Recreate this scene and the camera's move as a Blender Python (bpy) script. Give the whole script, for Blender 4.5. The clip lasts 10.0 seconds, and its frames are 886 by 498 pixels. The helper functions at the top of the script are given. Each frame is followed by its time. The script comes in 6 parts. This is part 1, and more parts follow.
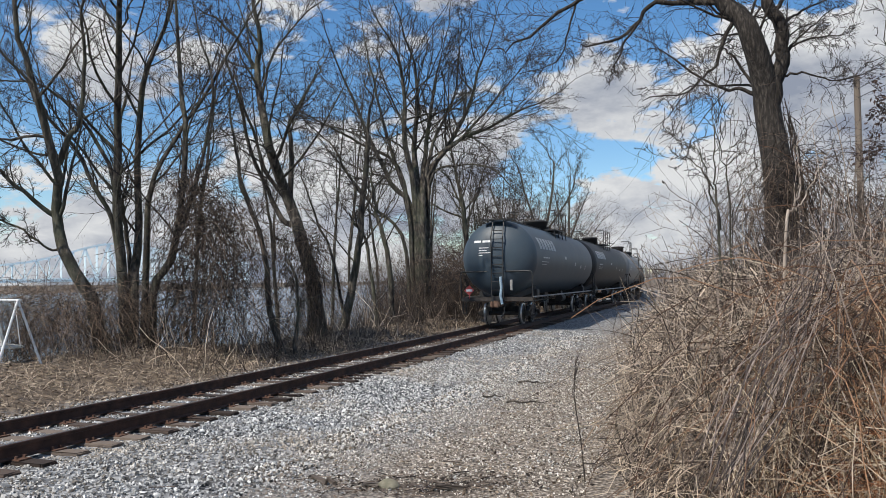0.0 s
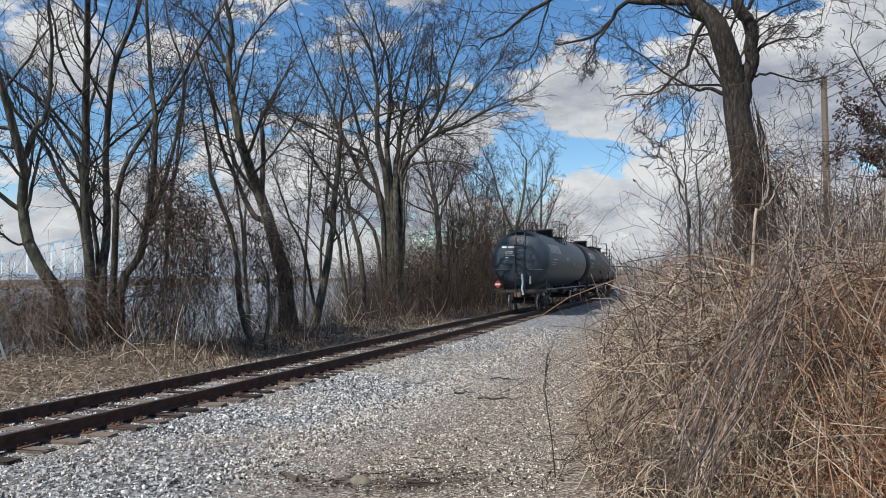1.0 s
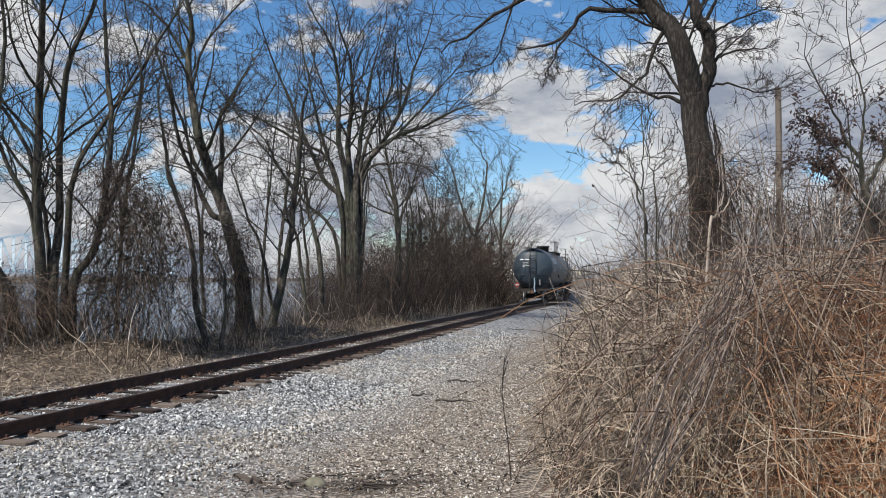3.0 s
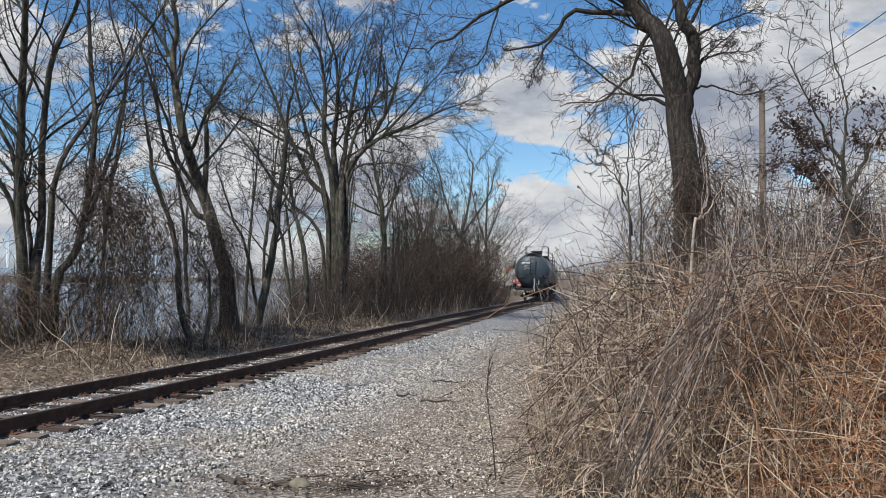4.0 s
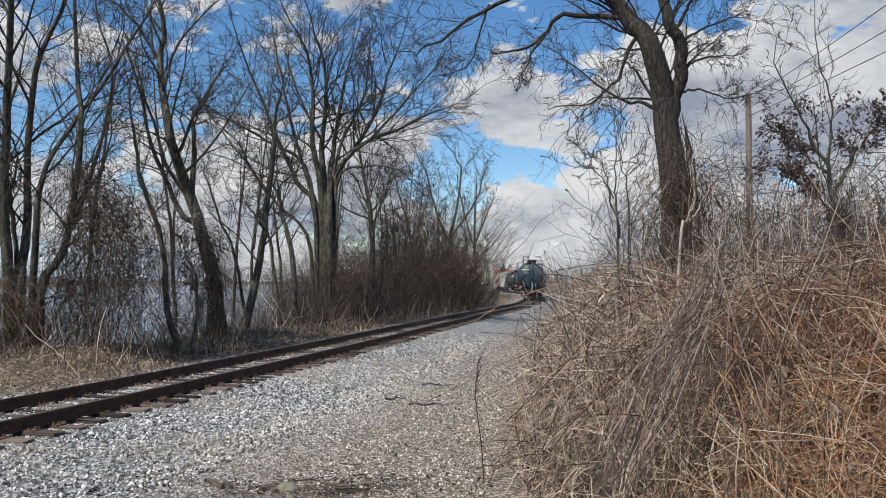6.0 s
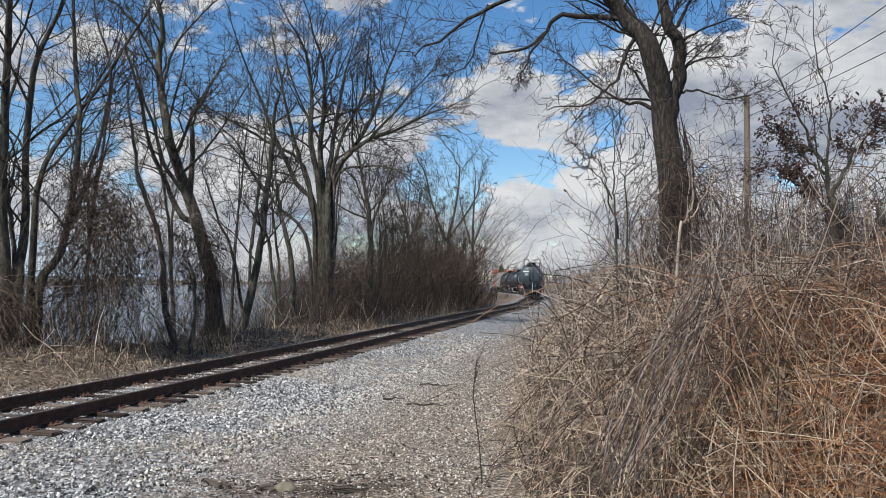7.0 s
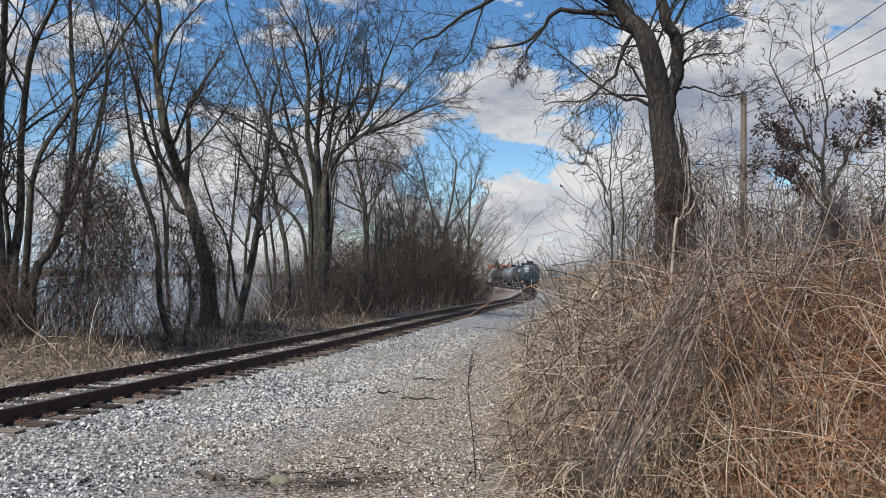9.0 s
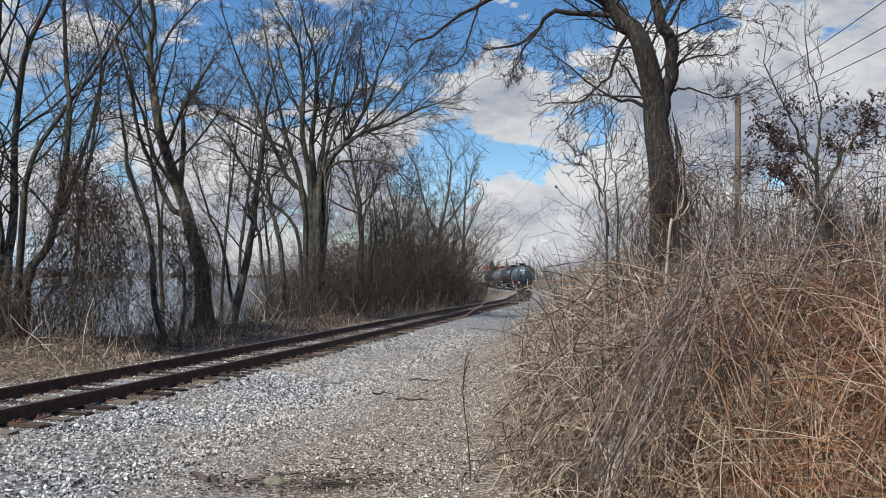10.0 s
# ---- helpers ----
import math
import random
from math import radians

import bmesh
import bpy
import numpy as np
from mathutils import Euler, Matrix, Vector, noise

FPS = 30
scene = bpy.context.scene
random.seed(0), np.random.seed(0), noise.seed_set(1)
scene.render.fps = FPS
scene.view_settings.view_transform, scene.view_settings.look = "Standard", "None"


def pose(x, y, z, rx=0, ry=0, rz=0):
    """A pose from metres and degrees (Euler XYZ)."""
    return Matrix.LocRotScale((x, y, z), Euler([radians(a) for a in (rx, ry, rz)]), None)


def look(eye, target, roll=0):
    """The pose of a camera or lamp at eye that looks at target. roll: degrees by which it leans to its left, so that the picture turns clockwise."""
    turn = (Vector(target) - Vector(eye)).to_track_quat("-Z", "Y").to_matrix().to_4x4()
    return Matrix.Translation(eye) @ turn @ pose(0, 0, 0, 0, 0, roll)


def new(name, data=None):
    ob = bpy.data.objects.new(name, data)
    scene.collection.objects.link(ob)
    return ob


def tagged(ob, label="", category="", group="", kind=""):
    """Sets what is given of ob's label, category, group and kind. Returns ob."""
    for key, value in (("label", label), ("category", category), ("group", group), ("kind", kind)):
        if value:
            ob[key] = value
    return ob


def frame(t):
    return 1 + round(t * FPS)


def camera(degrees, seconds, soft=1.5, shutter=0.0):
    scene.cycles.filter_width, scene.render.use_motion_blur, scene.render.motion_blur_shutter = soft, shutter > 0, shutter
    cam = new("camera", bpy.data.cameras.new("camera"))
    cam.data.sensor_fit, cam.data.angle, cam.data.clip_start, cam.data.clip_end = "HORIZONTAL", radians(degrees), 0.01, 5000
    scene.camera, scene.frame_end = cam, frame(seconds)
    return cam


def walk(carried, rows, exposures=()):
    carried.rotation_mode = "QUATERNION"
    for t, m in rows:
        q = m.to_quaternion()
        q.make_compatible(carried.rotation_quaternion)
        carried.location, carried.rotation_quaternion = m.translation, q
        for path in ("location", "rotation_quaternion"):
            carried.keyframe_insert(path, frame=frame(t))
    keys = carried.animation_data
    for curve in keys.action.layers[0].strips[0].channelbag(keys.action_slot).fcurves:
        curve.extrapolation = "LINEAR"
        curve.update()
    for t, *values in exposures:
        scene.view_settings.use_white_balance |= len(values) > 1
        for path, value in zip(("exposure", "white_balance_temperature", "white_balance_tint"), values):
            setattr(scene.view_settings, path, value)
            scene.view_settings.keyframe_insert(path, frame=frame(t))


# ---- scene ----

# ---------------- camera ----------------
EYE = (0.0, 0.0, 1.844)
cam = camera(56.58, 10.0, soft=0.6)
TURNS = ((0.0, 0.0, 2.278, 0.865), (0.5, -1.08, 2.108, 0.704), (1.0, -1.936, 2.015, 0.623), (1.5, -2.668, 2.009, 0.518),
         (2.0, -3.394, 2.047, 0.247), (2.5, -4.109, 2.11, 0.027), (4.0, -5.788, 2.181, -0.335), (4.5, -6.09, 2.211, -0.276),
         (5.0, -6.34, 2.281, -0.231), (5.5, -6.519, 2.366, -0.185), (7.0, -6.713, 2.406, -0.362), (7.5, -6.692, 2.266, -0.475),
         (8.0, -6.756, 2.135, -0.698), (8.5, -6.865, 2.039, -0.811), (9.0, -7.026, 2.019, -0.87), (9.5, -7.248, 2.068, -0.896),
         (10.0, -7.379, 2.086, -0.884))
walk(cam, [(t, pose(*EYE, 90 + pitch, roll, yaw)) for t, yaw, pitch, roll in TURNS])

# ---------------- light ----------------
SUN_AZ, SUN_EL = -132.0, 52.0        # degrees clockwise from +y; height
scene.view_settings.exposure = 0.0


def nodes_of(tree):
    tree.nodes.clear()
    return tree.nodes, tree.links


def build_world():
    w = bpy.data.worlds.new("sky")
    scene.world = w
    w.use_nodes = True
    n, l = nodes_of(w.node_tree)
    out = n.new("ShaderNodeOutputWorld")
    sky = n.new("ShaderNodeTexSky")
    sky.sky_type = "NISHITA"
    sky.sun_disc = False
    sky.sun_elevation, sky.sun_rotation = radians(SUN_EL), radians(SUN_AZ)
    sky.dust_density, sky.ozone_density, sky.air_density = 0.0, 3.2, 1.0
    bg_sky, bg_cloud = n.new("ShaderNodeBackground"), n.new("ShaderNodeBackground")
    bg_sky.inputs[1].default_value = 0.13
    deep = n.new("ShaderNodeHueSaturation")
    deep.inputs["Saturation"].default_value = 1.22
    l.new(sky.outputs[0], deep.inputs["Color"])
    l.new(deep.outputs[0], bg_sky.inputs[0])
    co = n.new("ShaderNodeTexCoord")
    # heaped clouds, flattened towards the ground
    mp = n.new("ShaderNodeMapping")
    mp.inputs["Location"].default_value = CLOUD_AT
    mp.inputs["Scale"].default_value = (1.0, 1.0, 2.3)
    l.new(co.outputs["Generated"], mp.inputs[0])

    def puffs(source):
        k = n.new("ShaderNodeTexNoise")
        k.inputs["Scale"].default_value = 3.6
        k.inputs["Detail"].default_value = 9.0
        k.inputs["Roughness"].default_value = 0.58
        k.inputs["Distortion"].default_value = 0.15
        l.new(source, k.inputs["Vector"])
        return k.outputs["Fac"]

    here = puffs(mp.outputs[0])
    lift = n.new("ShaderNodeVectorMath"); lift.operation = "ADD"
    lift.inputs[1].default_value = (-0.03, -0.03, 0.08)
    l.new(mp.outputs[0], lift.inputs[0])
    above = puffs(lift.outputs[0])
    # cloud banks close up towards the horizon
    sep = n.new("ShaderNodeSeparateXYZ")
    l.new(co.outputs["Generated"], sep.inputs[0])
    low = n.new("ShaderNodeMapRange")
    low.inputs["From Min"].default_value, low.inputs["From Max"].default_value = 0.0, 0.13
    low.inputs["To Min"].default_value, low.inputs["To Max"].default_value = 0.14, 0.0
    l.new(sep.outputs[2], low.inputs[0])
    bank = n.new("ShaderNodeMath"); bank.operation = "ADD"
    l.new(here, bank.inputs[0]); l.new(low.outputs[0], bank.inputs[1])
    fine = n.new("ShaderNodeTexNoise")
    fine.inputs["Scale"].default_value, fine.inputs["Detail"].default_value = 10.0, 9.0
    fine.inputs["Roughness"].default_value = 0.62
    l.new(mp.outputs[0], fine.inputs["Vector"])
    ragged = n.new("ShaderNodeMath"); ragged.operation = "MULTIPLY_ADD"
    ragged.inputs[1].default_value = 0.72
    l.new(fine.outputs["Fac"], ragged.inputs[0])
    l.new(bank.outputs[0], ragged.inputs[2])
    crumbs = n.new("ShaderNodeTexNoise")
    crumbs.inputs["Scale"].default_value, crumbs.inputs["Detail"].default_value = 24.0, 7.0
    l.new(mp.outputs[0], crumbs.inputs["Vector"])
    broken = n.new("ShaderNodeMath"); broken.operation = "MULTIPLY_ADD"
    broken.inputs[1].default_value = 0.34
    l.new(crumbs.outputs["Fac"], broken.inputs[0])
    l.new(ragged.outputs[0], broken.inputs[2])
    level = n.new("ShaderNodeMath"); level.operation = "SUBTRACT"
    level.inputs[1].default_value = 0.553
    l.new(broken.outputs[0], level.inputs[0])
    amount = level.outputs[0]
    for way, a, k in CLOUD_MASSES:
        dot = n.new("ShaderNodeVectorMath"); dot.operation = "DOT_PRODUCT"
        l.new(co.outputs["Generated"], dot.inputs[0])
        dot.inputs[1].default_value = way
        fall = n.new("ShaderNodeMath"); fall.operation = "MULTIPLY_ADD"
        fall.inputs[1].default_value, fall.inputs[2].default_value = k, -k
        l.new(dot.outputs["Value"], fall.inputs[0])
        ex = n.new("ShaderNodeMath"); ex.operation = "EXPONENT"
        l.new(fall.outputs[0], ex.inputs[0])
        ad = n.new("ShaderNodeMath"); ad.operation = "MULTIPLY_ADD"
        ad.inputs[1].default_value = a
        l.new(ex.outputs[0], ad.inputs[0])
        l.new(amount, ad.inputs[2])
        amount = ad.outputs[0]
    ramp = n.new("ShaderNodeValToRGB")
    ramp.color_ramp.elements[0].position, ramp.color_ramp.elements[1].position = 0.50, 0.575
    l.new(amount, ramp.inputs[0])
    # lit tops and thin bright rims, grey undersides
    sub = n.new("ShaderNodeMath"); sub.operation = "SUBTRACT"
    l.new(here, sub.inputs[0]); l.new(above, sub.inputs[1])
    lump = n.new("ShaderNodeMath"); lump.operation = "MULTIPLY_ADD"
    lump.inputs[1].default_value = 0.45
    l.new(fine.outputs["Fac"], lump.inputs[0]); l.new(sub.outputs[0], lump.inputs[2])
    rim = n.new("ShaderNodeMath"); rim.operation = "MULTIPLY_ADD"
    rim.inputs[1].default_value = -0.42
    l.new(amount, rim.inputs[0]); l.new(lump.outputs[0], rim.inputs[2])
    thick = n.new("ShaderNodeValToRGB")
    e = thick.color_ramp.elements
    e[0].position, e[0].color = 0.0, (0.38, 0.43, 0.54, 1)
    e[1].position, e[1].color = 1.0, (0.97, 0.985, 1.0, 1)
    mr = n.new("ShaderNodeMapRange")
    mr.inputs["From Min"].default_value, mr.inputs["From Max"].default_value = -0.16, 0.05
    l.new(rim.outputs[0], mr.inputs[0])
    l.new(mr.outputs[0], thick.inputs[0])
    l.new(thick.outputs[0], bg_cloud.inputs[0])
    bg_cloud.inputs[1].default_value = 0.76
    mix = n.new("ShaderNodeMixShader")
    l.new(ramp.outputs[0], mix.inputs[0])
    l.new(bg_sky.outputs[0], mix.inputs[1])
    l.new(bg_cloud.outputs[0], mix.inputs[2])
    l.new(mix.outputs[0], out.inputs[0])


CLOUD_AT = (0.0, 0.0, 0.0)
# where clouds gather and where the sky is clear: way, amount, tightness
CLOUD_MASSES = (
    ((0.099, 0.959, 0.266), -0.14, 849),
    ((-0.263, 0.931, 0.253), -0.11, 53),
    ((-0.095, 0.963, 0.254), -0.11, 126),
    ((0.130, 0.981, 0.146), -0.13, 1469),
    ((0.216, 0.963, 0.161), -0.13, 1203),
    ((0.291, 0.945, 0.147), -0.13, 1637),
    ((0.253, 0.932, 0.258), -0.13, 589),
    ((0.402, 0.864, 0.305), -0.13, 1048),
    ((0.174, 0.979, 0.105), -0.05, 2706),
    ((0.237, 0.962, 0.135), -0.04, 3139),
    ((0.182, 0.982, 0.041), -0.04, 1326),
    ((0.222, 0.972, 0.078), 0.07, 377),
    ((0.279, 0.954, 0.108), 0.07, 1048),
    ((-0.004, 0.950, 0.313), 0.13, 377),
    ((0.157, 0.962, 0.225), 0.16, 502),
    ((0.214, 0.953, 0.215), 0.17, 502),
    ((-0.102, 0.986, 0.132), 0.16, 262),
    ((0.011, 0.991, 0.135), 0.12, 332),
    ((-0.328, 0.939, 0.103), 0.18, 94),
    ((0.498, 0.826, 0.262), 0.20, 59),
    ((0.497, 0.860, 0.114), 0.09, 94),
    ((0.362, 0.914, 0.184), 0.10, 433),
    ((-0.209, 0.972, 0.108), 0.12, 262),
    ((-0.395, 0.883, 0.252), 0.14, 433),
)
build_world()
sun_data = bpy.data.lights.new("sun", "SUN")
sun_data.energy, sun_data.angle, sun_data.color = 5.0, radians(0.55), (1.0, 0.95, 0.87)
sun = new("sun", sun_data)
_a, _e = radians(SUN_AZ), radians(SUN_EL)
sun.matrix_world = look((0, 0, 60), (-math.sin(_a) * math.cos(_e), -math.cos(_a) * math.cos(_e), 60 - math.sin(_e)))


# ---------------- materials ----------------
def material(name, colors, scale=8.0, rough=0.8, metal=0.0, bump=0.3, bump_scale=None, vary="", detail=6.0, stain=None, stain_scale=1.0, amount=0.5, stretch=(1, 1, 1)):
    """colors: two or three tones; a fine and a broad noise mix them. vary: 'island' or 'object' adds a tone of its own to each piece."""
    m = bpy.data.materials.new(name)
    m.use_nodes = True
    n, l = nodes_of(m.node_tree)
    out, bsdf = n.new("ShaderNodeOutputMaterial"), n.new("ShaderNodeBsdfPrincipled")
    l.new(bsdf.outputs[0], out.inputs[0])
    co = n.new("ShaderNodeTexCoord")
    mp = n.new("ShaderNodeMapping")
    mp.inputs["Scale"].default_value = stretch
    l.new(co.outputs["Object"], mp.inputs[0])
    no = n.new("ShaderNodeTexNoise")
    no.inputs["Scale"].default_value, no.inputs["Detail"].default_value = scale, detail
    l.new(mp.outputs[0], no.inputs["Vector"])
    ramp = n.new("ShaderNodeValToRGB")
    while len(ramp.color_ramp.elements) < len(colors):
        ramp.color_ramp.elements.new(0.5)
    for i, c in enumerate(colors):
        e = ramp.color_ramp.elements[i]
        e.position = 0.3 + 0.4 * i / max(1, len(colors) - 1)
        e.color = (*c, 1)
    fac = no.outputs["Fac"]
    if vary:
        rnd = n.new("ShaderNodeNewGeometry" if vary == "island" else "ShaderNodeObjectInfo")
        src = rnd.outputs["Random Per Island" if vary == "island" else "Random"]
        mr = n.new("ShaderNodeMapRange")
        mr.inputs["To Min"].default_value, mr.inputs["To Max"].default_value = 0.12, 0.88
        l.new(src, mr.inputs[0])
        mx = n.new("ShaderNodeMix")
        mx.inputs[0].default_value = 0.7
        l.new(fac, mx.inputs[2])
        l.new(mr.outputs[0], mx.inputs[3])
        fac = mx.outputs[0]
    l.new(fac, ramp.inputs[0])
    col = ramp.outputs[0]
    if stain:
        n2 = n.new("ShaderNodeTexNoise")
        n2.inputs["Scale"].default_value, n2.inputs["Detail"].default_value = stain_scale, 4.0
        l.new(co.outputs["Object"], n2.inputs["Vector"])
        r2 = n.new("ShaderNodeValToRGB")
        r2.color_ramp.elements[0].position, r2.color_ramp.elements[1].position = 0.45, 0.68
        r2.color_ramp.elements[1].color = (amount, amount, amount, 1)
        l.new(n2.outputs["Fac"], r2.inputs[0])
        mx2 = n.new("ShaderNodeMix"); mx2.data_type = "RGBA"
        l.new(r2.outputs[0], mx2.inputs[0])
        l.new(col, mx2.inputs[6])
        mx2.inputs[7].default_value = (*stain, 1)
        col = mx2.outputs[2]
    l.new(col, bsdf.inputs["Base Color"])
    bsdf.inputs["Roughness"].default_value, bsdf.inputs["Metallic"].default_value = rough, metal
    if bump:
        b = n.new("ShaderNodeBump")
        b.inputs["Strength"].default_value, b.inputs["Distance"].default_value = bump, 0.02
        nb = no
        if bump_scale:
            nb = n.new("ShaderNodeTexNoise")
            nb.inputs["Scale"].default_value, nb.inputs["Detail"].default_value = bump_scale, 5.0
            l.new(mp.outputs[0], nb.inputs["Vector"])
        l.new(nb.outputs["Fac"], b.inputs["Height"])
        l.new(b.outputs[0], bsdf.inputs["Normal"])
    return m


BARK = material("bark", [(0.010, 0.008, 0.006), (0.052, 0.043, 0.034), (0.17, 0.145, 0.115)], 9, 0.95, bump=1.0, bump_scale=26, stretch=(1, 1, 0.3), stain=(0.09, 0.10, 0.06), stain_scale=0.9, amount=0.5)
BARK_RED = material("bark_reddish", [(0.008, 0.006, 0.005), (0.03, 0.024, 0.019), (0.10, 0.083, 0.068)], 26, 0.95, bump=1.0, bump_scale=46, stretch=(1, 1, 0.24), stain=(0.022, 0.017, 0.013), stain_scale=1.6, amount=0.7)
VINE = material("dead_vines", [(0.018, 0.012, 0.009), (0.062, 0.042, 0.029), (0.15, 0.105, 0.075)], 3, 0.85, bump=0, vary="island")
TWIG = material("twigs", [(0.015, 0.011, 0.009), (0.036, 0.027, 0.022), (0.08, 0.062, 0.05)], 3, 0.85, bump=0, vary="island")
SHRUB = material("shrub_twigs", [(0.022, 0.015, 0.011), (0.058, 0.041, 0.031), (0.13, 0.098, 0.076)], 3, 0.85, bump=0, vary="island")
CANE = material("dry_canes", [(0.034, 0.022, 0.015), (0.225, 0.166, 0.12), (0.64, 0.52, 0.39)], 2, 0.75, bump=0, vary="island")
CANE_GREY = material("grey_vines", [(0.022, 0.016, 0.012), (0.145, 0.108, 0.086), (0.42, 0.34, 0.27)], 2, 0.8, bump=0, vary="island")
CANE_DARK = material("purplish_grey_canes", [(0.022, 0.016, 0.014), (0.09, 0.067, 0.058), (0.30, 0.24, 0.205)], 2, 0.8, bump=0, vary="island")
CANE_PALE = material("pale_dead_wood", [(0.22, 0.17, 0.13), (0.36, 0.29, 0.23), (0.48, 0.40, 0.33)], 6, 0.85, bump=0.3)
STRAW = material("straw", [(0.24, 0.17, 0.105), (0.44, 0.335, 0.225), (0.64, 0.53, 0.39)], 2, 0.7, bump=0, vary="island")
RUSSET = material("russet_grass", [(0.13, 0.046, 0.018), (0.30, 0.125, 0.055), (0.54, 0.31, 0.165)], 2, 0.75, bump=0, vary="island")
BRAMBLE = material("brown_brambles", [(0.03, 0.019, 0.012), (0.115, 0.074, 0.047), (0.27, 0.19, 0.13)], 2, 0.85, bump=0, vary="island")
RUSSET_DARK = material("dark_russet_stems", [(0.03, 0.014, 0.008), (0.10, 0.048, 0.024), (0.26, 0.14, 0.075)], 2, 0.8, bump=0, vary="island")
DEAD_LEAF = material("dead_leaves", [(0.022, 0.011, 0.009), (0.06, 0.032, 0.024), (0.11, 0.066, 0.048)], 3, 0.7, bump=0, vary="island")
LITTER = material("leaf_litter", [(0.06, 0.04, 0.027), (0.18, 0.13, 0.088), (0.46, 0.375, 0.28)], 3, 0.8, bump=0, vary="island")
STONE = material("crushed_stone", [(0.04, 0.041, 0.043), (0.31, 0.31, 0.305), (0.74, 0.73, 0.70)], 30, 0.85, bump=0.3, vary="island", stain=(0.40, 0.33, 0.25), stain_scale=0.35, amount=0.7)
STONE_ONE = material("crushed_stone_single", [(0.12, 0.124, 0.128), (0.36, 0.365, 0.365), (0.72, 0.71, 0.69)], 30, 0.85, bump=0.3, vary="object")
STONE_TAN = material("dirty_pebbles", [(0.05, 0.039, 0.03), (0.35, 0.298, 0.24), (0.80, 0.745, 0.67)], 30, 0.9, bump=0.3, vary="island")
RAIL_RUST = material("rail_rust", [(0.020, 0.009, 0.006), (0.046, 0.020, 0.013), (0.08, 0.036, 0.023)], 6, 0.75, bump=0.3, bump_scale=40)
RAIL_HEAD = material("rail_running_band", [(0.10, 0.085, 0.075), (0.17, 0.15, 0.135)], 5, 0.42, 0.7, bump=0)
TIE_WOOD = material("creosoted_wood", [(0.03, 0.019, 0.014), (0.078, 0.054, 0.042), (0.16, 0.125, 0.10)], 4, 0.9, bump=0.8, bump_scale=30, vary="object", stretch=(0.2, 1, 1))
PLATE = material("rusty_plate", [(0.06, 0.03, 0.02), (0.13, 0.065, 0.04)], 20, 0.8, bump=0.3)
TANK_SLATE = material("slate_tank_paint", [(0.034, 0.052, 0.069), (0.045, 0.065, 0.083)], 1.5, 0.5, bump=0.03, stain=(0.075, 0.078, 0.08), stain_scale=0.9, amount=0.35)
TANK_BLACK = material("black_tank_paint", [(0.006, 0.006, 0.007), (0.013, 0.0125, 0.013)], 1.5, 0.55, bump=0.03, stain=(0.035, 0.033, 0.031), stain_scale=0.6, amount=0.4)
TANK_GREY = material("grey_tank_paint", [(0.12, 0.125, 0.13), (0.16, 0.165, 0.17)], 1.5, 0.45, bump=0.03, stain=(0.14, 0.13, 0.12), stain_scale=0.6, amount=0.5)
BLACK_STEEL = material("black_steel", [(0.012, 0.012, 0.013), (0.03, 0.028, 0.027)], 6, 0.6, bump=0.1)
GRIMY = material("grimy_cast_steel", [(0.02, 0.016, 0.014), (0.055, 0.045, 0.038)], 8, 0.8, bump=0.4)
WORN_STEEL = material("worn_bright_steel", [(0.42, 0.41, 0.40), (0.62, 0.61, 0.60)], 8, 0.35, 0.85, bump=0)
RUST = material("rusty_iron", [(0.10, 0.055, 0.035), (0.20, 0.12, 0.08)], 10, 0.85, bump=0.3)
WHITE_PAINT = material("white_paint", [(0.66, 0.66, 0.65), (0.80, 0.80, 0.79)], 6, 0.6, bump=0.05)
FADED_WHITE = material("faded_white_letters", [(0.20, 0.21, 0.22), (0.60, 0.61, 0.61)], 9, 0.6, bump=0, detail=9)
RED_PAINT = material("red_paint", [(0.42, 0.06, 0.05), (0.52, 0.09, 0.08)], 6, 0.5, bump=0)
BLUE_HOSE = material("pale_blue_paint", [(0.30, 0.42, 0.52), (0.42, 0.54, 0.62)], 8, 0.6, bump=0)
SILL_GREY = material("dull_grey_pipe", [(0.16, 0.15, 0.14), (0.30, 0.29, 0.28)], 5, 0.6, bump=0.1)
HOPPER_GREY = material("hopper_grey_paint", [(0.46, 0.47, 0.47), (0.58, 0.59, 0.58)], 1.2, 0.55, bump=0.05, stain=(0.34, 0.32, 0.29), stain_scale=0.5, amount=0.5)
ORANGE = material("orange_paint", [(0.55, 0.10, 0.03), (0.66, 0.14, 0.05)], 1.5, 0.5, bump=0.03)
ROOF_ORANGE = material("orange_roof", [(0.50, 0.14, 0.07), (0.60, 0.20, 0.10)], 0.8, 0.7, bump=0.1)
WALL_PALE = material("pale_wall", [(0.48, 0.46, 0.43), (0.58, 0.56, 0.53)], 0.8, 0.8, bump=0.1)
DARK_GLASS = material("dark_glass", [(0.02, 0.022, 0.025), (0.03, 0.032, 0.035)], 1, 0.1, bump=0)
BRIDGE_PAINT = material("pale_blue_bridge_paint", [(0.70, 0.82, 0.86), (0.78, 0.88, 0.90)], 0.05, 0.6, bump=0)
POLE_WOOD = material("pole_wood", [(0.13, 0.10, 0.077), (0.25, 0.20, 0.155)], 3, 0.9, bump=0.5, bump_scale=20, stretch=(1, 1, 0.1))
WIRE = material("wire", [(0.03, 0.03, 0.03), (0.05, 0.05, 0.05)], 1, 0.6, bump=0)
EVERGREEN = material("evergreen", [(0.018, 0.035, 0.014), (0.04, 0.07, 0.03)], 4, 0.8, bump=0, vary="island")
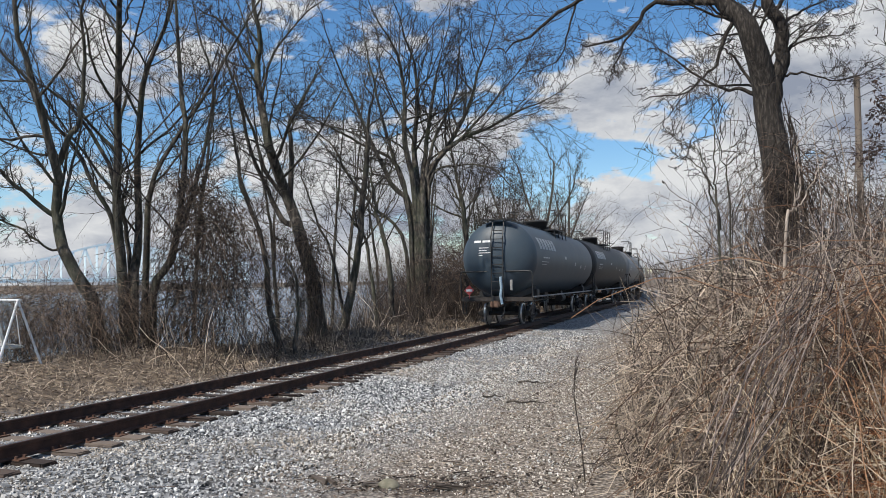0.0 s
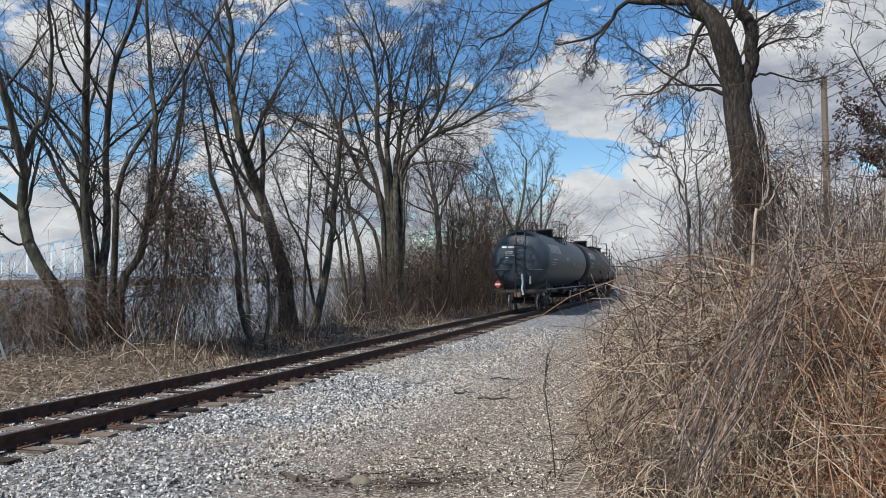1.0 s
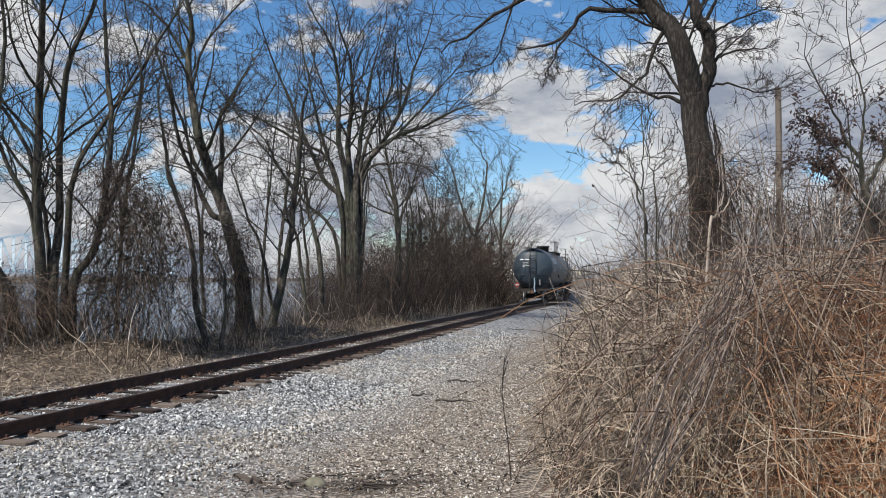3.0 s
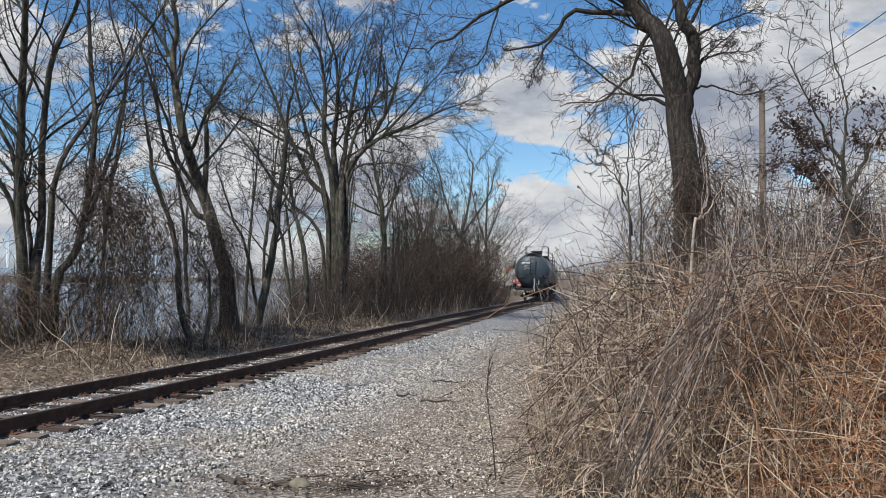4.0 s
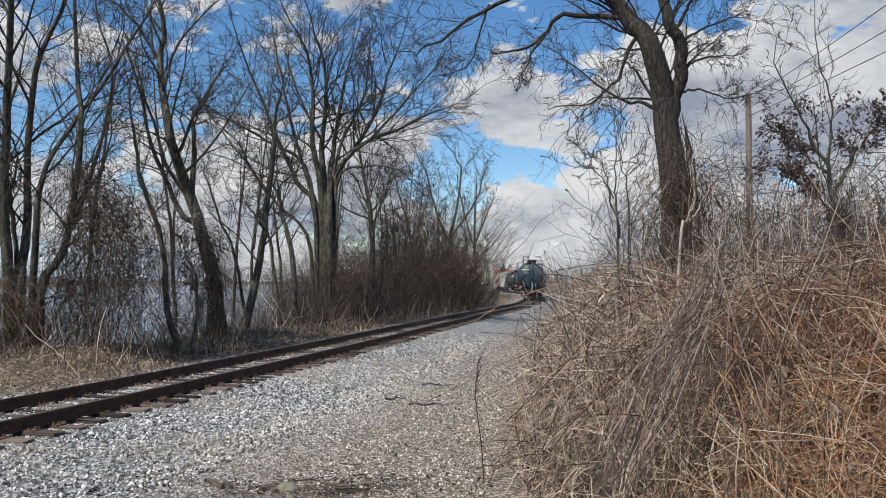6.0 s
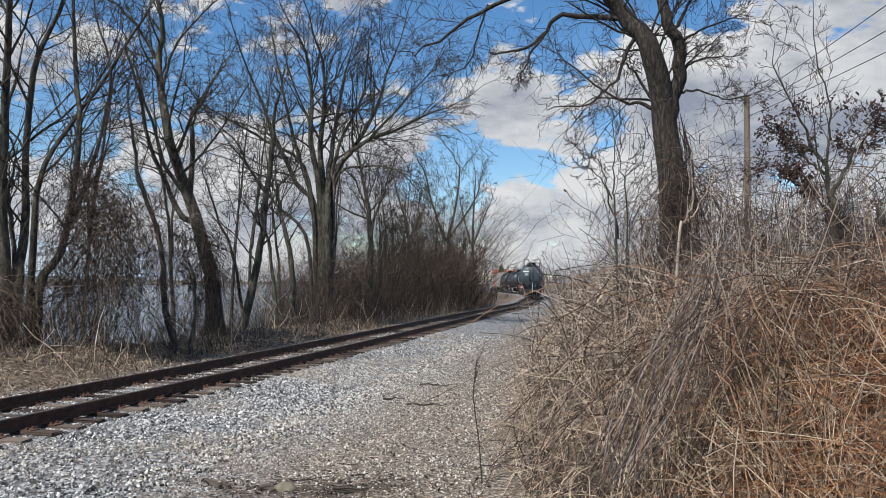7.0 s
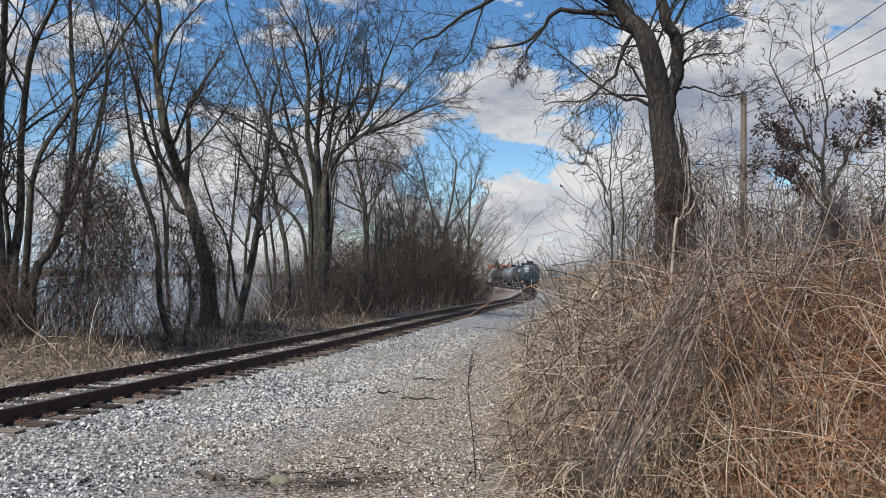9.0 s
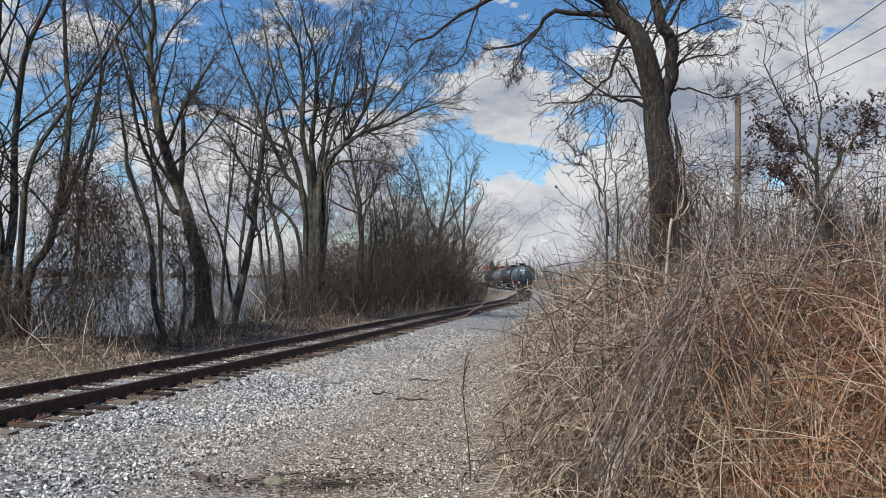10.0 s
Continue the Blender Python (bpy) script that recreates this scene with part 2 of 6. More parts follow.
# paler than the near twigs: the haze of distance is mixed into the colour
HAZED_WOOD = material("haze_paled_woods", [(0.13, 0.115, 0.105), (0.20, 0.18, 0.165), (0.27, 0.245, 0.225)], 0.4, 0.95, bump=0, vary="island")
CANVAS = material("weathered_white_seat", [(0.45, 0.46, 0.43), (0.62, 0.63, 0.60)], 6, 0.7, bump=0.2)
MOSS_ROCK = material("lichen_rock", [(0.13, 0.12, 0.08), (0.24, 0.22, 0.16)], 12, 0.9, bump=0.6)
DARK_WOOD = material("wet_dark_wood", [(0.03, 0.022, 0.018), (0.09, 0.07, 0.055), (0.2, 0.17, 0.14)], 7, 0.85, bump=0.6, stretch=(0.3, 1, 1))

CHIPS = material("bark_chips", [(0.02, 0.014, 0.011), (0.075, 0.055, 0.043), (0.24, 0.19, 0.15)], 3, 0.9, bump=0, vary="island")


def ground_material():
    m = bpy.data.materials.new("ground")
    m.use_nodes = True
    n, l = nodes_of(m.node_tree)
    out, bsdf = n.new("ShaderNodeOutputMaterial"), n.new("ShaderNodeBsdfPrincipled")
    l.new(bsdf.outputs[0], out.inputs[0])
    bsdf.inputs["Roughness"].default_value = 0.92
    at = n.new("ShaderNodeAttribute"); at.attribute_name = "offset"
    co = n.new("ShaderNodeTexCoord")

    def noise(scale, detail):
        k = n.new("ShaderNodeTexNoise")
        k.inputs["Scale"].default_value, k.inputs["Detail"].default_value = scale, detail
        l.new(co.outputs["Object"], k.inputs["Vector"])
        return k

    def ramp(src, stops):
        r = n.new("ShaderNodeValToRGB")
        while len(r.color_ramp.elements) < len(stops):
            r.color_ramp.elements.new(0.5)
        for e, (p, c) in zip(r.color_ramp.elements, stops):
            e.position, e.color = p, (*c, 1)
        l.new(src, r.inputs[0])
        return r.outputs[0]

    def mix(fac, a, b):
        k = n.new("ShaderNodeMix"); k.data_type = "RGBA"
        l.new(fac, k.inputs[0]); l.new(a, k.inputs[6]); l.new(b, k.inputs[7])
        return k.outputs[2]

    def band(lo, hi, wobble):
        """0 below lo, 1 above hi, of the distance from the track, with a ragged edge."""
        w = noise(0.9, 6)
        s = n.new("ShaderNodeMath"); s.operation = "MULTIPLY_ADD"
        l.new(w.outputs["Fac"], s.inputs[0]); s.inputs[1].default_value = wobble
        l.new(at.outputs["Fac"], s.inputs[2])
        r = n.new("ShaderNodeMapRange")
        r.inputs["From Min"].default_value, r.inputs["From Max"].default_value = lo + wobble / 2, hi + wobble / 2
        l.new(s.outputs[0], r.inputs[0])
        return r.outputs[0]

    vor = n.new("ShaderNodeTexVoronoi"); vor.inputs["Scale"].default_value = 17.0
    l.new(co.outputs["Object"], vor.inputs["Vector"])
    sep = n.new("ShaderNodeSeparateColor"); l.new(vor.outputs["Color"], sep.inputs[0])
    gravel = ramp(sep.outputs[0], [(0.0, (0.035, 0.035, 0.037)), (0.5, (0.15, 0.153, 0.157)), (1.0, (0.40, 0.397, 0.39))])
    dirty = ramp(noise(26, 8).outputs["Fac"], [(0.34, (0.028, 0.021, 0.016)), (0.5, (0.15, 0.12, 0.092)), (0.66, (0.46, 0.40, 0.335))])
    soil = ramp(noise(7, 9).outputs["Fac"], [(0.3, (0.045, 0.031, 0.021)), (0.5, (0.115, 0.084, 0.057)), (0.72, (0.27, 0.21, 0.148))])
    right = mix(band(2.9, 5.4, 2.2), gravel, dirty)
    left = mix(band(-3.3, -2.1, 1.0), soil, right)
    far = mix(band(9.0, 14.0, 2.0), left, soil)
    # bare wet earth where something was dragged across the gravel
    off = n.new("ShaderNodeVectorMath"); off.operation = "SUBTRACT"
    off.inputs[1].default_value = (-0.1, 8.95, -0.36)
    l.new(co.outputs["Object"], off.inputs[0])
    oval = n.new("ShaderNodeVectorMath"); oval.operation = "MULTIPLY"
    oval.inputs[1].default_value = (1.05, 2.6, 0.0)
    l.new(off.outputs[0], oval.inputs[0])
    span = n.new("ShaderNodeVectorMath"); span.operation = "LENGTH"
    l.new(oval.outputs[0], span.inputs[0])
    torn = n.new("ShaderNodeMath"); torn.operation = "MULTIPLY_ADD"
    torn.inputs[1].default_value = 1.6
    l.new(noise(6, 7).outputs["Fac"], torn.inputs[0]); l.new(span.outputs["Value"], torn.inputs[2])
    inside = n.new("ShaderNodeMapRange")
    inside.inputs["From Min"].default_value, inside.inputs["From Max"].default_value = 1.75, 1.25
    l.new(torn.outputs[0], inside.inputs[0])
    earth = ramp(noise(30, 6).outputs["Fac"], [(0.3, (0.035, 0.026, 0.02)), (0.55, (0.085, 0.066, 0.052)), (0.75, (0.22, 0.18, 0.145))])
    far = mix(inside.outputs[0], far, earth)
    l.new(far, bsdf.inputs["Base Color"])
    b = n.new("ShaderNodeBump")
    b.inputs["Strength"].default_value, b.inputs["Distance"].default_value = 0.45, 0.03
    l.new(vor.outputs["Distance"], b.inputs["Height"])
    l.new(b.outputs[0], bsdf.inputs["Normal"])
    return m


def water_material():
    m = bpy.data.materials.new("river_water")
    m.use_nodes = True
    n, l = nodes_of(m.node_tree)
    out, bsdf = n.new("ShaderNodeOutputMaterial"), n.new("ShaderNodeBsdfPrincipled")
    l.new(bsdf.outputs[0], out.inputs[0])
    bsdf.inputs["Base Color"].default_value = (0.09, 0.115, 0.15, 1)
    bsdf.inputs["Roughness"].default_value = 0.16
    co = n.new("ShaderNodeTexCoord")
    k = n.new("ShaderNodeTexNoise")
    k.inputs["Scale"].default_value, k.inputs["Detail"].default_value = 0.9, 6
    l.new(co.outputs["Object"], k.inputs["Vector"])
    b = n.new("ShaderNodeBump")
    b.inputs["Strength"].default_value, b.inputs["Distance"].default_value = 0.5, 0.25
    l.new(k.outputs["Fac"], b.inputs["Height"])
    l.new(b.outputs[0], bsdf.inputs["Normal"])
    return m


GROUND, WATER = ground_material(), water_material()


# ---------------- mesh helpers ----------------
def mesh_from(name, V, F, mats, smooth=False, slots=None):
    """V: n x 3; F: a list of (m x k) index arrays."""
    me = bpy.data.meshes.new(name)
    V = np.asarray(V, np.float32)
    F = [np.asarray(f, np.int32) for f in F if len(f)]
    loops = np.concatenate([f.ravel() for f in F])
    sizes = np.concatenate([np.full(len(f), f.shape[1], np.int32) for f in F])
    me.vertices.add(len(V)); me.vertices.foreach_set("co", V.ravel())
    me.loops.add(len(loops)); me.loops.foreach_set("vertex_index", loops)
    me.polygons.add(len(sizes))
    me.polygons.foreach_set("loop_start", np.concatenate([[0], np.cumsum(sizes)[:-1]]).astype(np.int32))
    me.polygons.foreach_set("use_smooth", np.full(len(sizes), smooth))
    for mt in (mats if isinstance(mats, (list, tuple)) else [mats]):
        me.materials.append(mt)
    if slots is not None:
        me.polygons.foreach_set("material_index", np.asarray(slots, np.int32))
    me.update(calc_edges=True)
    me.validate()
    return me


def tubes(P, Rr, sides):
    """Tapered tubes along M polylines: P is M x n x 3, Rr is M x n. Vertices and quads; the tips close to almost a point."""
    M, n, _ = P.shape
    T = np.gradient(P, axis=1)
    T /= np.linalg.norm(T, axis=2, keepdims=True) + 1e-9
    ref = np.where(np.abs(T[:, :1, 2:3]) > 0.85, np.array([1.0, 0, 0]), np.array([0, 0, 1.0]))
    A = np.cross(T, np.broadcast_to(ref, T.shape))
    A /= np.linalg.norm(A, axis=2, keepdims=True) + 1e-9
    B = np.cross(T, A)
    th = np.arange(sides) * 2 * np.pi / sides
    ring = A[:, :, None, :] * np.cos(th)[None, None, :, None] + B[:, :, None, :] * np.sin(th)[None, None, :, None]
    V = P[:, :, None, :] + ring * Rr[:, :, None, None]
    i = np.arange(M)[:, None, None] * n * sides + np.arange(n - 1)[None, :, None] * sides
    k = np.arange(sides)[None, None, :]
    k2 = (k + 1) % sides
    Q = np.stack([i + k, i + k2, i + sides + k2, i + sides + k], -1).reshape(-1, 4)
    return V.reshape(-1, 3), Q


class Geo:
    """Gathers tubes and pieces into one mesh."""
    def __init__(self):
        self.V, self.F, self.n = [], [], 0

    def add(self, V, F):
        self.V.append(np.asarray(V, float)); self.F.append(np.asarray(F) + self.n); self.n += len(V)

    def tube(self, P, Rr, sides):
        if len(P):
            self.add(*tubes(np.asarray(P, float), np.asarray(Rr, float), sides))

    def mesh(self, name, mat, smooth=False):
        return mesh_from(name, np.concatenate(self.V), self.F, mat, smooth)


def part(name, data, material=None, parent=None, label=""):
    """Links a mesh, or a bmesh, as one object under a thing or a part."""
    if isinstance(data, bmesh.types.BMesh):
        me = bpy.data.meshes.new(name)
        data.to_mesh(me); data.free()
        me.materials.append(material)
        data = me
    ob = new(name, data)
    if parent:
        ob.parent = parent
    if label:
        ob["label"] = label
    return ob


def box(bm, c, s, rot=None, bevel=0.0):
    """A box of size s centred on c, its edges rounded by bevel."""
    g = bmesh.ops.create_cube(bm, size=1.0)
    m = Matrix.Translation(c) @ (rot or Matrix.Identity(4)) @ Matrix.Diagonal((*s, 1))
    bmesh.ops.transform(bm, matrix=m, verts=g["verts"])
    if bevel:
        edges = list({e for v in g["verts"] for e in v.link_edges})
        bmesh.ops.bevel(bm, geom=edges, offset=bevel, segments=2, affect="EDGES")
    return bm


def rod(bm, a, b, r, seg=8, r2=None):
    """A round bar from a to b."""
    a, b = Vector(a), Vector(b)
    d = b - a
    m = Matrix.Translation((a + b) / 2) @ d.to_track_quat("Z", "Y").to_matrix().to_4x4()
    bmesh.ops.create_cone(bm, cap_ends=True, segments=seg, radius1=r, radius2=r if r2 is None else r2, depth=d.length, matrix=m)
    return bm


def bar(bm, a, b, w, h):
    """A square bar from a to b."""
    a, b = Vector(a), Vector(b)
    d = b - a
    return box(bm, (a + b) / 2, (w, h, d.length), d.to_track_quat("Z", "Y").to_matrix().to_4x4())


def lathe(bm, profile, axis="y", seg=40):
    """Turns a profile of (along, radius) round an axis."""
    rings = []
    for a, r in profile:
        ring = []
        for i in range(seg):
            t = 2 * math.pi * i / seg
            p = {"y": (r * math.sin(t), a, r * math.cos(t)), "x": (a, r * math.sin(t), r * math.cos(t)), "z": (r * math.cos(t), r * math.sin(t), a)}[axis]
            ring.append(bm.verts.new(p))
        rings.append(ring)
    for p, q in zip(rings, rings[1:]):
        for i in range(seg):
            f = bm.faces.new((p[i], p[(i + 1) % seg], q[(i + 1) % seg], q[i]))
            f.smooth = True
    bm.faces.new(rings[0]); bm.faces.new(rings[-1])
    bmesh.ops.recalc_face_normals(bm, faces=bm.faces)
    return bm


def moved(bm, m):
    bmesh.ops.transform(bm, matrix=m, verts=bm.verts)
    return bm


# ---------------- the track's line ----------------
KNOT_S = (-400, -5, 25, 50, 70, 90, 108, 118, 128, 140, 155, 175, 200, 420)
KNOT_K = (0, -0.0049, 0.0002, 0.0012, -0.0048, 0.0, 0.0, 0.0018, -0.0059, -0.0073, -0.0015, 0.0023, 0.0002, 0.0)
DS = 0.5
LINE_S = np.arange(-400, 420, DS)
_k = np.interp(LINE_S, KNOT_S, KNOT_K)
_k[LINE_S < -5] = 0.0
_i0 = int(round((-5 + 400) / DS))
_h = np.cumsum(_k) * DS
LINE_H = _h - _h[_i0] + 0.3817
_x, _y = np.cumsum(np.sin(LINE_H)) * DS, np.cumsum(np.cos(LINE_H)) * DS
LINE_X, LINE_Y = _x - _x[_i0] - 7.48, _y - _y[_i0] + 6.0


def on_track(s, d=0.0):
    """x, y and heading at s metres along the line, d metres to its right."""
    x, y, h = (np.interp(s, LINE_S, q) for q in (LINE_X, LINE_Y, LINE_H))
    return x + d * np.cos(h), y - d * np.sin(h), h


def track_offset(x, y):
    """How far to the right of the line points lie, and how far along it."""
    x, y = np.asarray(x, float).ravel(), np.asarray(y, float).ravel()
    d, s = np.empty(len(x)), np.empty(len(x))
    LX, LY, LH, LS = LINE_X[::4], LINE_Y[::4], LINE_H[::4], LINE_S[::4]
    for a in range(0, len(x), 4000):
        q = slice(a, a + 4000)
        i = np.argmin((x[q, None] - LX) ** 2 + (y[q, None] - LY) ** 2, axis=1)
        ex, ey = x[q] - LX[i], y[q] - LY[i]
        d[q] = ex * np.cos(LH[i]) - ey * np.sin(LH[i])
        s[q] = LS[i] + ex * np.sin(LH[i]) + ey * np.cos(LH[i])
    return d, s


def wob(x, y, k, seed=0.0):
    """A cheap smooth unevenness, about -1 to 1."""
    return (np.sin(x * 1.3 * k + seed) * np.cos(y * 1.1 * k - seed) + np.sin(x * 0.57 * k - y * 0.83 * k + 2 * seed) + 0.5 * np.sin(x * 2.9 * k + y * 2.3 * k + seed)) / 2.5


PROFILE_D = (-900, -640, -600, -30, -15, -10.2, -8.2, -6.2, -4.4, -3.0, -2.2, -1.35, -0.74, -0.62, 0.62, 0.74, 1.35, 1.9, 3.4, 6.0, 9, 40, 300, 900)
PROFILE_Z = (6, 1.0, -5.5, -5.5, -4.6, -2.0, -0.25, 0.16, -0.02, -0.36, -0.34, -0.235, -0.235, -0.208, -0.208, -0.235, -0.235, -0.265, -0.36, -0.36, -0.30, -0.2, -0.5, 5)


def ground_z(x, y, d=None, s=None):
    if d is None:
        d, s = track_offset(x, y)
    x, y = np.asarray(x, float).ravel(), np.asarray(y, float).ravel()
    # past the grassy strip the river bank breaks off close beside the rails
    near = np.clip((s - 10.5) / 3.5, 0, 1) * np.clip((34 - s) / 9, 0, 1)
    z = np.interp(d - near * 3.0 * np.clip((-3.9 - d) / 0.9, 0, 1), PROFILE_D, PROFILE_Z)
    # the grassy mound beyond the rails flattens further on
    m = np.clip((s - 18) / 10, 0, 1)
    z -= m * 0.28 * np.exp(-((d + 6) / 2.0) ** 2)
    bed = np.abs(d) < 1.6
    z += np.where((d < -4) & (d > -9), 0.10, 0.0) * wob(x, y, 0.9, 4.0)
    z += np.where(bed, 0.014, 0.045) * wob(x, y, 1.2, 1.0) + np.where(bed, 0.0, 0.02) * wob(x, y, 4.0, 3.0)
    return z


def build_ground():
    def axis(lo, hi, fine, f0, f1):
        a = list(np.arange(f0, f1, fine))
        st, v = fine, f1
        while v < hi:
            a.append(v); st *= 1.18; v += st
        a.append(hi)
        st, v = fine, f0
        while v > lo:
            st *= 1.18; v -= st; a.append(v)
        a.append(lo)
        return np.array(sorted(set(np.round(a, 3))))
    X, Y = axis(-2500, 2500, 0.3, -26, 22), axis(-300, 3500, 0.3, -3, 62)
    gx, gy = np.meshgrid(X, Y)
    d, s = track_offset(gx, gy)
    z = ground_z(gx, gy, d, s)
    V = np.stack([gx.ravel(), gy.ravel(), z], 1)
    w, h = len(X), len(Y)
    i = (np.arange(h - 1)[:, None] * w + np.arange(w - 1)[None, :]).ravel()
    me = mesh_from("ground", V, [np.stack([i, i + 1, i + w + 1, i + w], 1)], GROUND, True)
    at = me.attributes.new("offset", "FLOAT", "POINT")
    at.data.foreach_set("value", d.astype(np.float32))
    tagged(new("ground", me), "grey gravel and brown leaf-littered soil beside the railway", "ground", kind="structure")
    # river
    bm = bmesh.new()
    for v in ((-2400, -300, 0), (-6, -300, 0), (-6, 60, 0), (300, 1200, 0), (300, 3400, 0), (-2400, 3400, 0)):
        bm.verts.new(v)
    bm.faces.new(bm.verts)
    ob = part("water", bm, WATER)
    ob.location.z = -4.2
    tagged(ob, "broad pale river with small ripples behind the trees", "river", kind="structure")


build_ground()


# ---------------- railway ----------------
GAUGE = 1.505          # between the rail heads' middles


def build_track():
    track = tagged(new("railroad_track"), "single railway track of rusty rails on wooden ties", "railroad", kind="structure")
    prof = [(-0.070, -0.180), (0.070, -0.180), (0.070, -0.168), (0.012, -0.150), (0.009, -0.050), (0.036, -0.040), (0.036, -0.006), (0.026, 0.0),
            (-0.026, 0.0), (-0.036, -0.006), (-0.036, -0.040), (-0.009, -0.050), (-0.012, -0.150), (-0.070, -0.168)]
    S = np.concatenate([np.arange(-60, 60, 1.0), np.arange(60, 402, 2.0)])
    for side in (-1, 1):
        V = []
        for u, z in prof:
            x, y, _ = on_track(S, side * GAUGE / 2 + u)
            V.append(np.stack([x, y, np.full(len(S), z)], 1))
        V = np.stack(V, 1).reshape(-1, 3)
        k, n = len(prof), len(S)
        i = np.arange(n - 1)[:, None] * k
        j = np.arange(k)[None, :]
        Q = np.stack([i + j, i + (j + 1) % k, i + k + (j + 1) % k, i + k + j], -1).reshape(-1, 4)
        top = np.tile(np.arange(k) == 7, n - 1).astype(int)
        part("rail", mesh_from("rail", V, [Q], [RAIL_RUST, RAIL_HEAD], False, top), None, track, "rust-brown steel rail with a worn top")
    # ties, each with two tie plates and their spikes
    ties = []
    for v in range(5):
        rnd = random.Random(40 + v)
        bm = bmesh.new()
        box(bm, (0, 0, -0.09), (2.60, 0.225, 0.18), bevel=0.012)
        for vert in bm.verts:
            vert.co += Vector((rnd.uniform(-0.02, 0.02), rnd.uniform(-0.010, 0.010), rnd.uniform(-0.008, 0.006)))
        me = bpy.data.meshes.new("tie"); bm.to_mesh(me); bm.free(); me.materials.append(TIE_WOOD)
        ties.append(me)
    bm = bmesh.new()
    box(bm, (0, 0, 0.004), (0.36, 0.19, 0.018), bevel=0.003)
    for dx in (-0.10, 0.10):
        for dy in (-0.06, 0.06):
            box(bm, (dx, dy * (1 if dx > 0 else -1), 0.028), (0.035, 0.028, 0.035))
    plate = bpy.data.meshes.new("tie_plate"); bm.to_mesh(plate); bm.free(); plate.materials.append(PLATE)
    rnd = random.Random(7)
    s, k = -8.0, 0
    while s < 138:
        x, y, h = on_track(s + rnd.uniform(-0.03, 0.03), rnd.uniform(-0.07, 0.07))
        ob = new("tie", ties[k % 5])
        ob.parent = track
        ob.matrix_basis = pose(x, y, -0.188 + rnd.uniform(-0.012, 0.004), 0, 0, -math.degrees(h) + rnd.uniform(-2.2, 2.2))
        if s < 28:
            for side in (-1, 1):
                p = new("tie_plate", plate)
                p.parent = ob
                p.location = (side * GAUGE / 2, 0, 0.002)
        s += 0.535
        k += 1


build_track()


def stone_points(rg, count, s0, s1, d0, d1, size, between=0.35):
    """Places and shapes of angular stones lying on the bed."""
    s, d = rg.uniform(s0, s1, count), rg.uniform(d0, d1, count)
    x, y, _ = on_track(s, d)
    z = ground_z(x, y, d, s)
    sz = size * np.clip(rg.lognormal(0, 0.35, count), 0.4, 1.8)
    # rails and tie tops stay clear
    on_tie = (np.abs((s + 8.0 + 0.2675) % 0.535 - 0.2675) < 0.13) & (np.abs(d) < 1.36)
    keep = ~((np.abs(np.abs(d) - GAUGE / 2) < 0.09) | (on_tie & (rg.random(count) < 0.93)))
    keep &= (np.abs(d) > 0.7) | (rg.random(count) < between)
    sz = np.where(np.abs(d) < 1.5, sz * 0.8, sz)
    sz = np.where(d > 4.0, sz * 0.62, sz)
    return x[keep], y[keep], z[keep], sz[keep]


OCTA = np.array([(1, 0, 0), (0, 1, 0), (-1, 0, 0), (0, -1, 0), (0, 0, 1), (0, 0, -1)], float)
OCTA_F = np.array([(0, 1, 4), (1, 2, 4), (2, 3, 4), (3, 0, 4), (1, 0, 5), (2, 1, 5), (3, 2, 5), (0, 3, 5)])


def stones(rg, x, y, z, sz):
    n = len(x)
    V = OCTA[None] * rg.uniform(0.55, 1.2, (n, 6, 1)) + np.clip(rg.normal(size=(n, 6, 3)), -1.8, 1.8) * 0.2
    V[..., 2] *= rg.uniform(0.5, 0.9, (n, 1))
    q = rg.normal(size=(n, 3, 3))
    a = q[:, 0] / np.linalg.norm(q[:, 0], axis=1, keepdims=True)
    b = q[:, 1] - (q[:, 1] * a).sum(1, keepdims=True) * a
    b /= np.linalg.norm(b, axis=1, keepdims=True)
    Rm = np.stack([a, b, np.cross(a, b)], 2)
    V = np.einsum("nij,nkj->nki", Rm, V) * sz[:, None, None]
    V += np.stack([x, y, z + sz * 0.35], 1)[:, None]
    F = (np.arange(n)[:, None, None] * 6 + OCTA_F[None]).reshape(-1, 3)
    return V.reshape(-1, 3), F


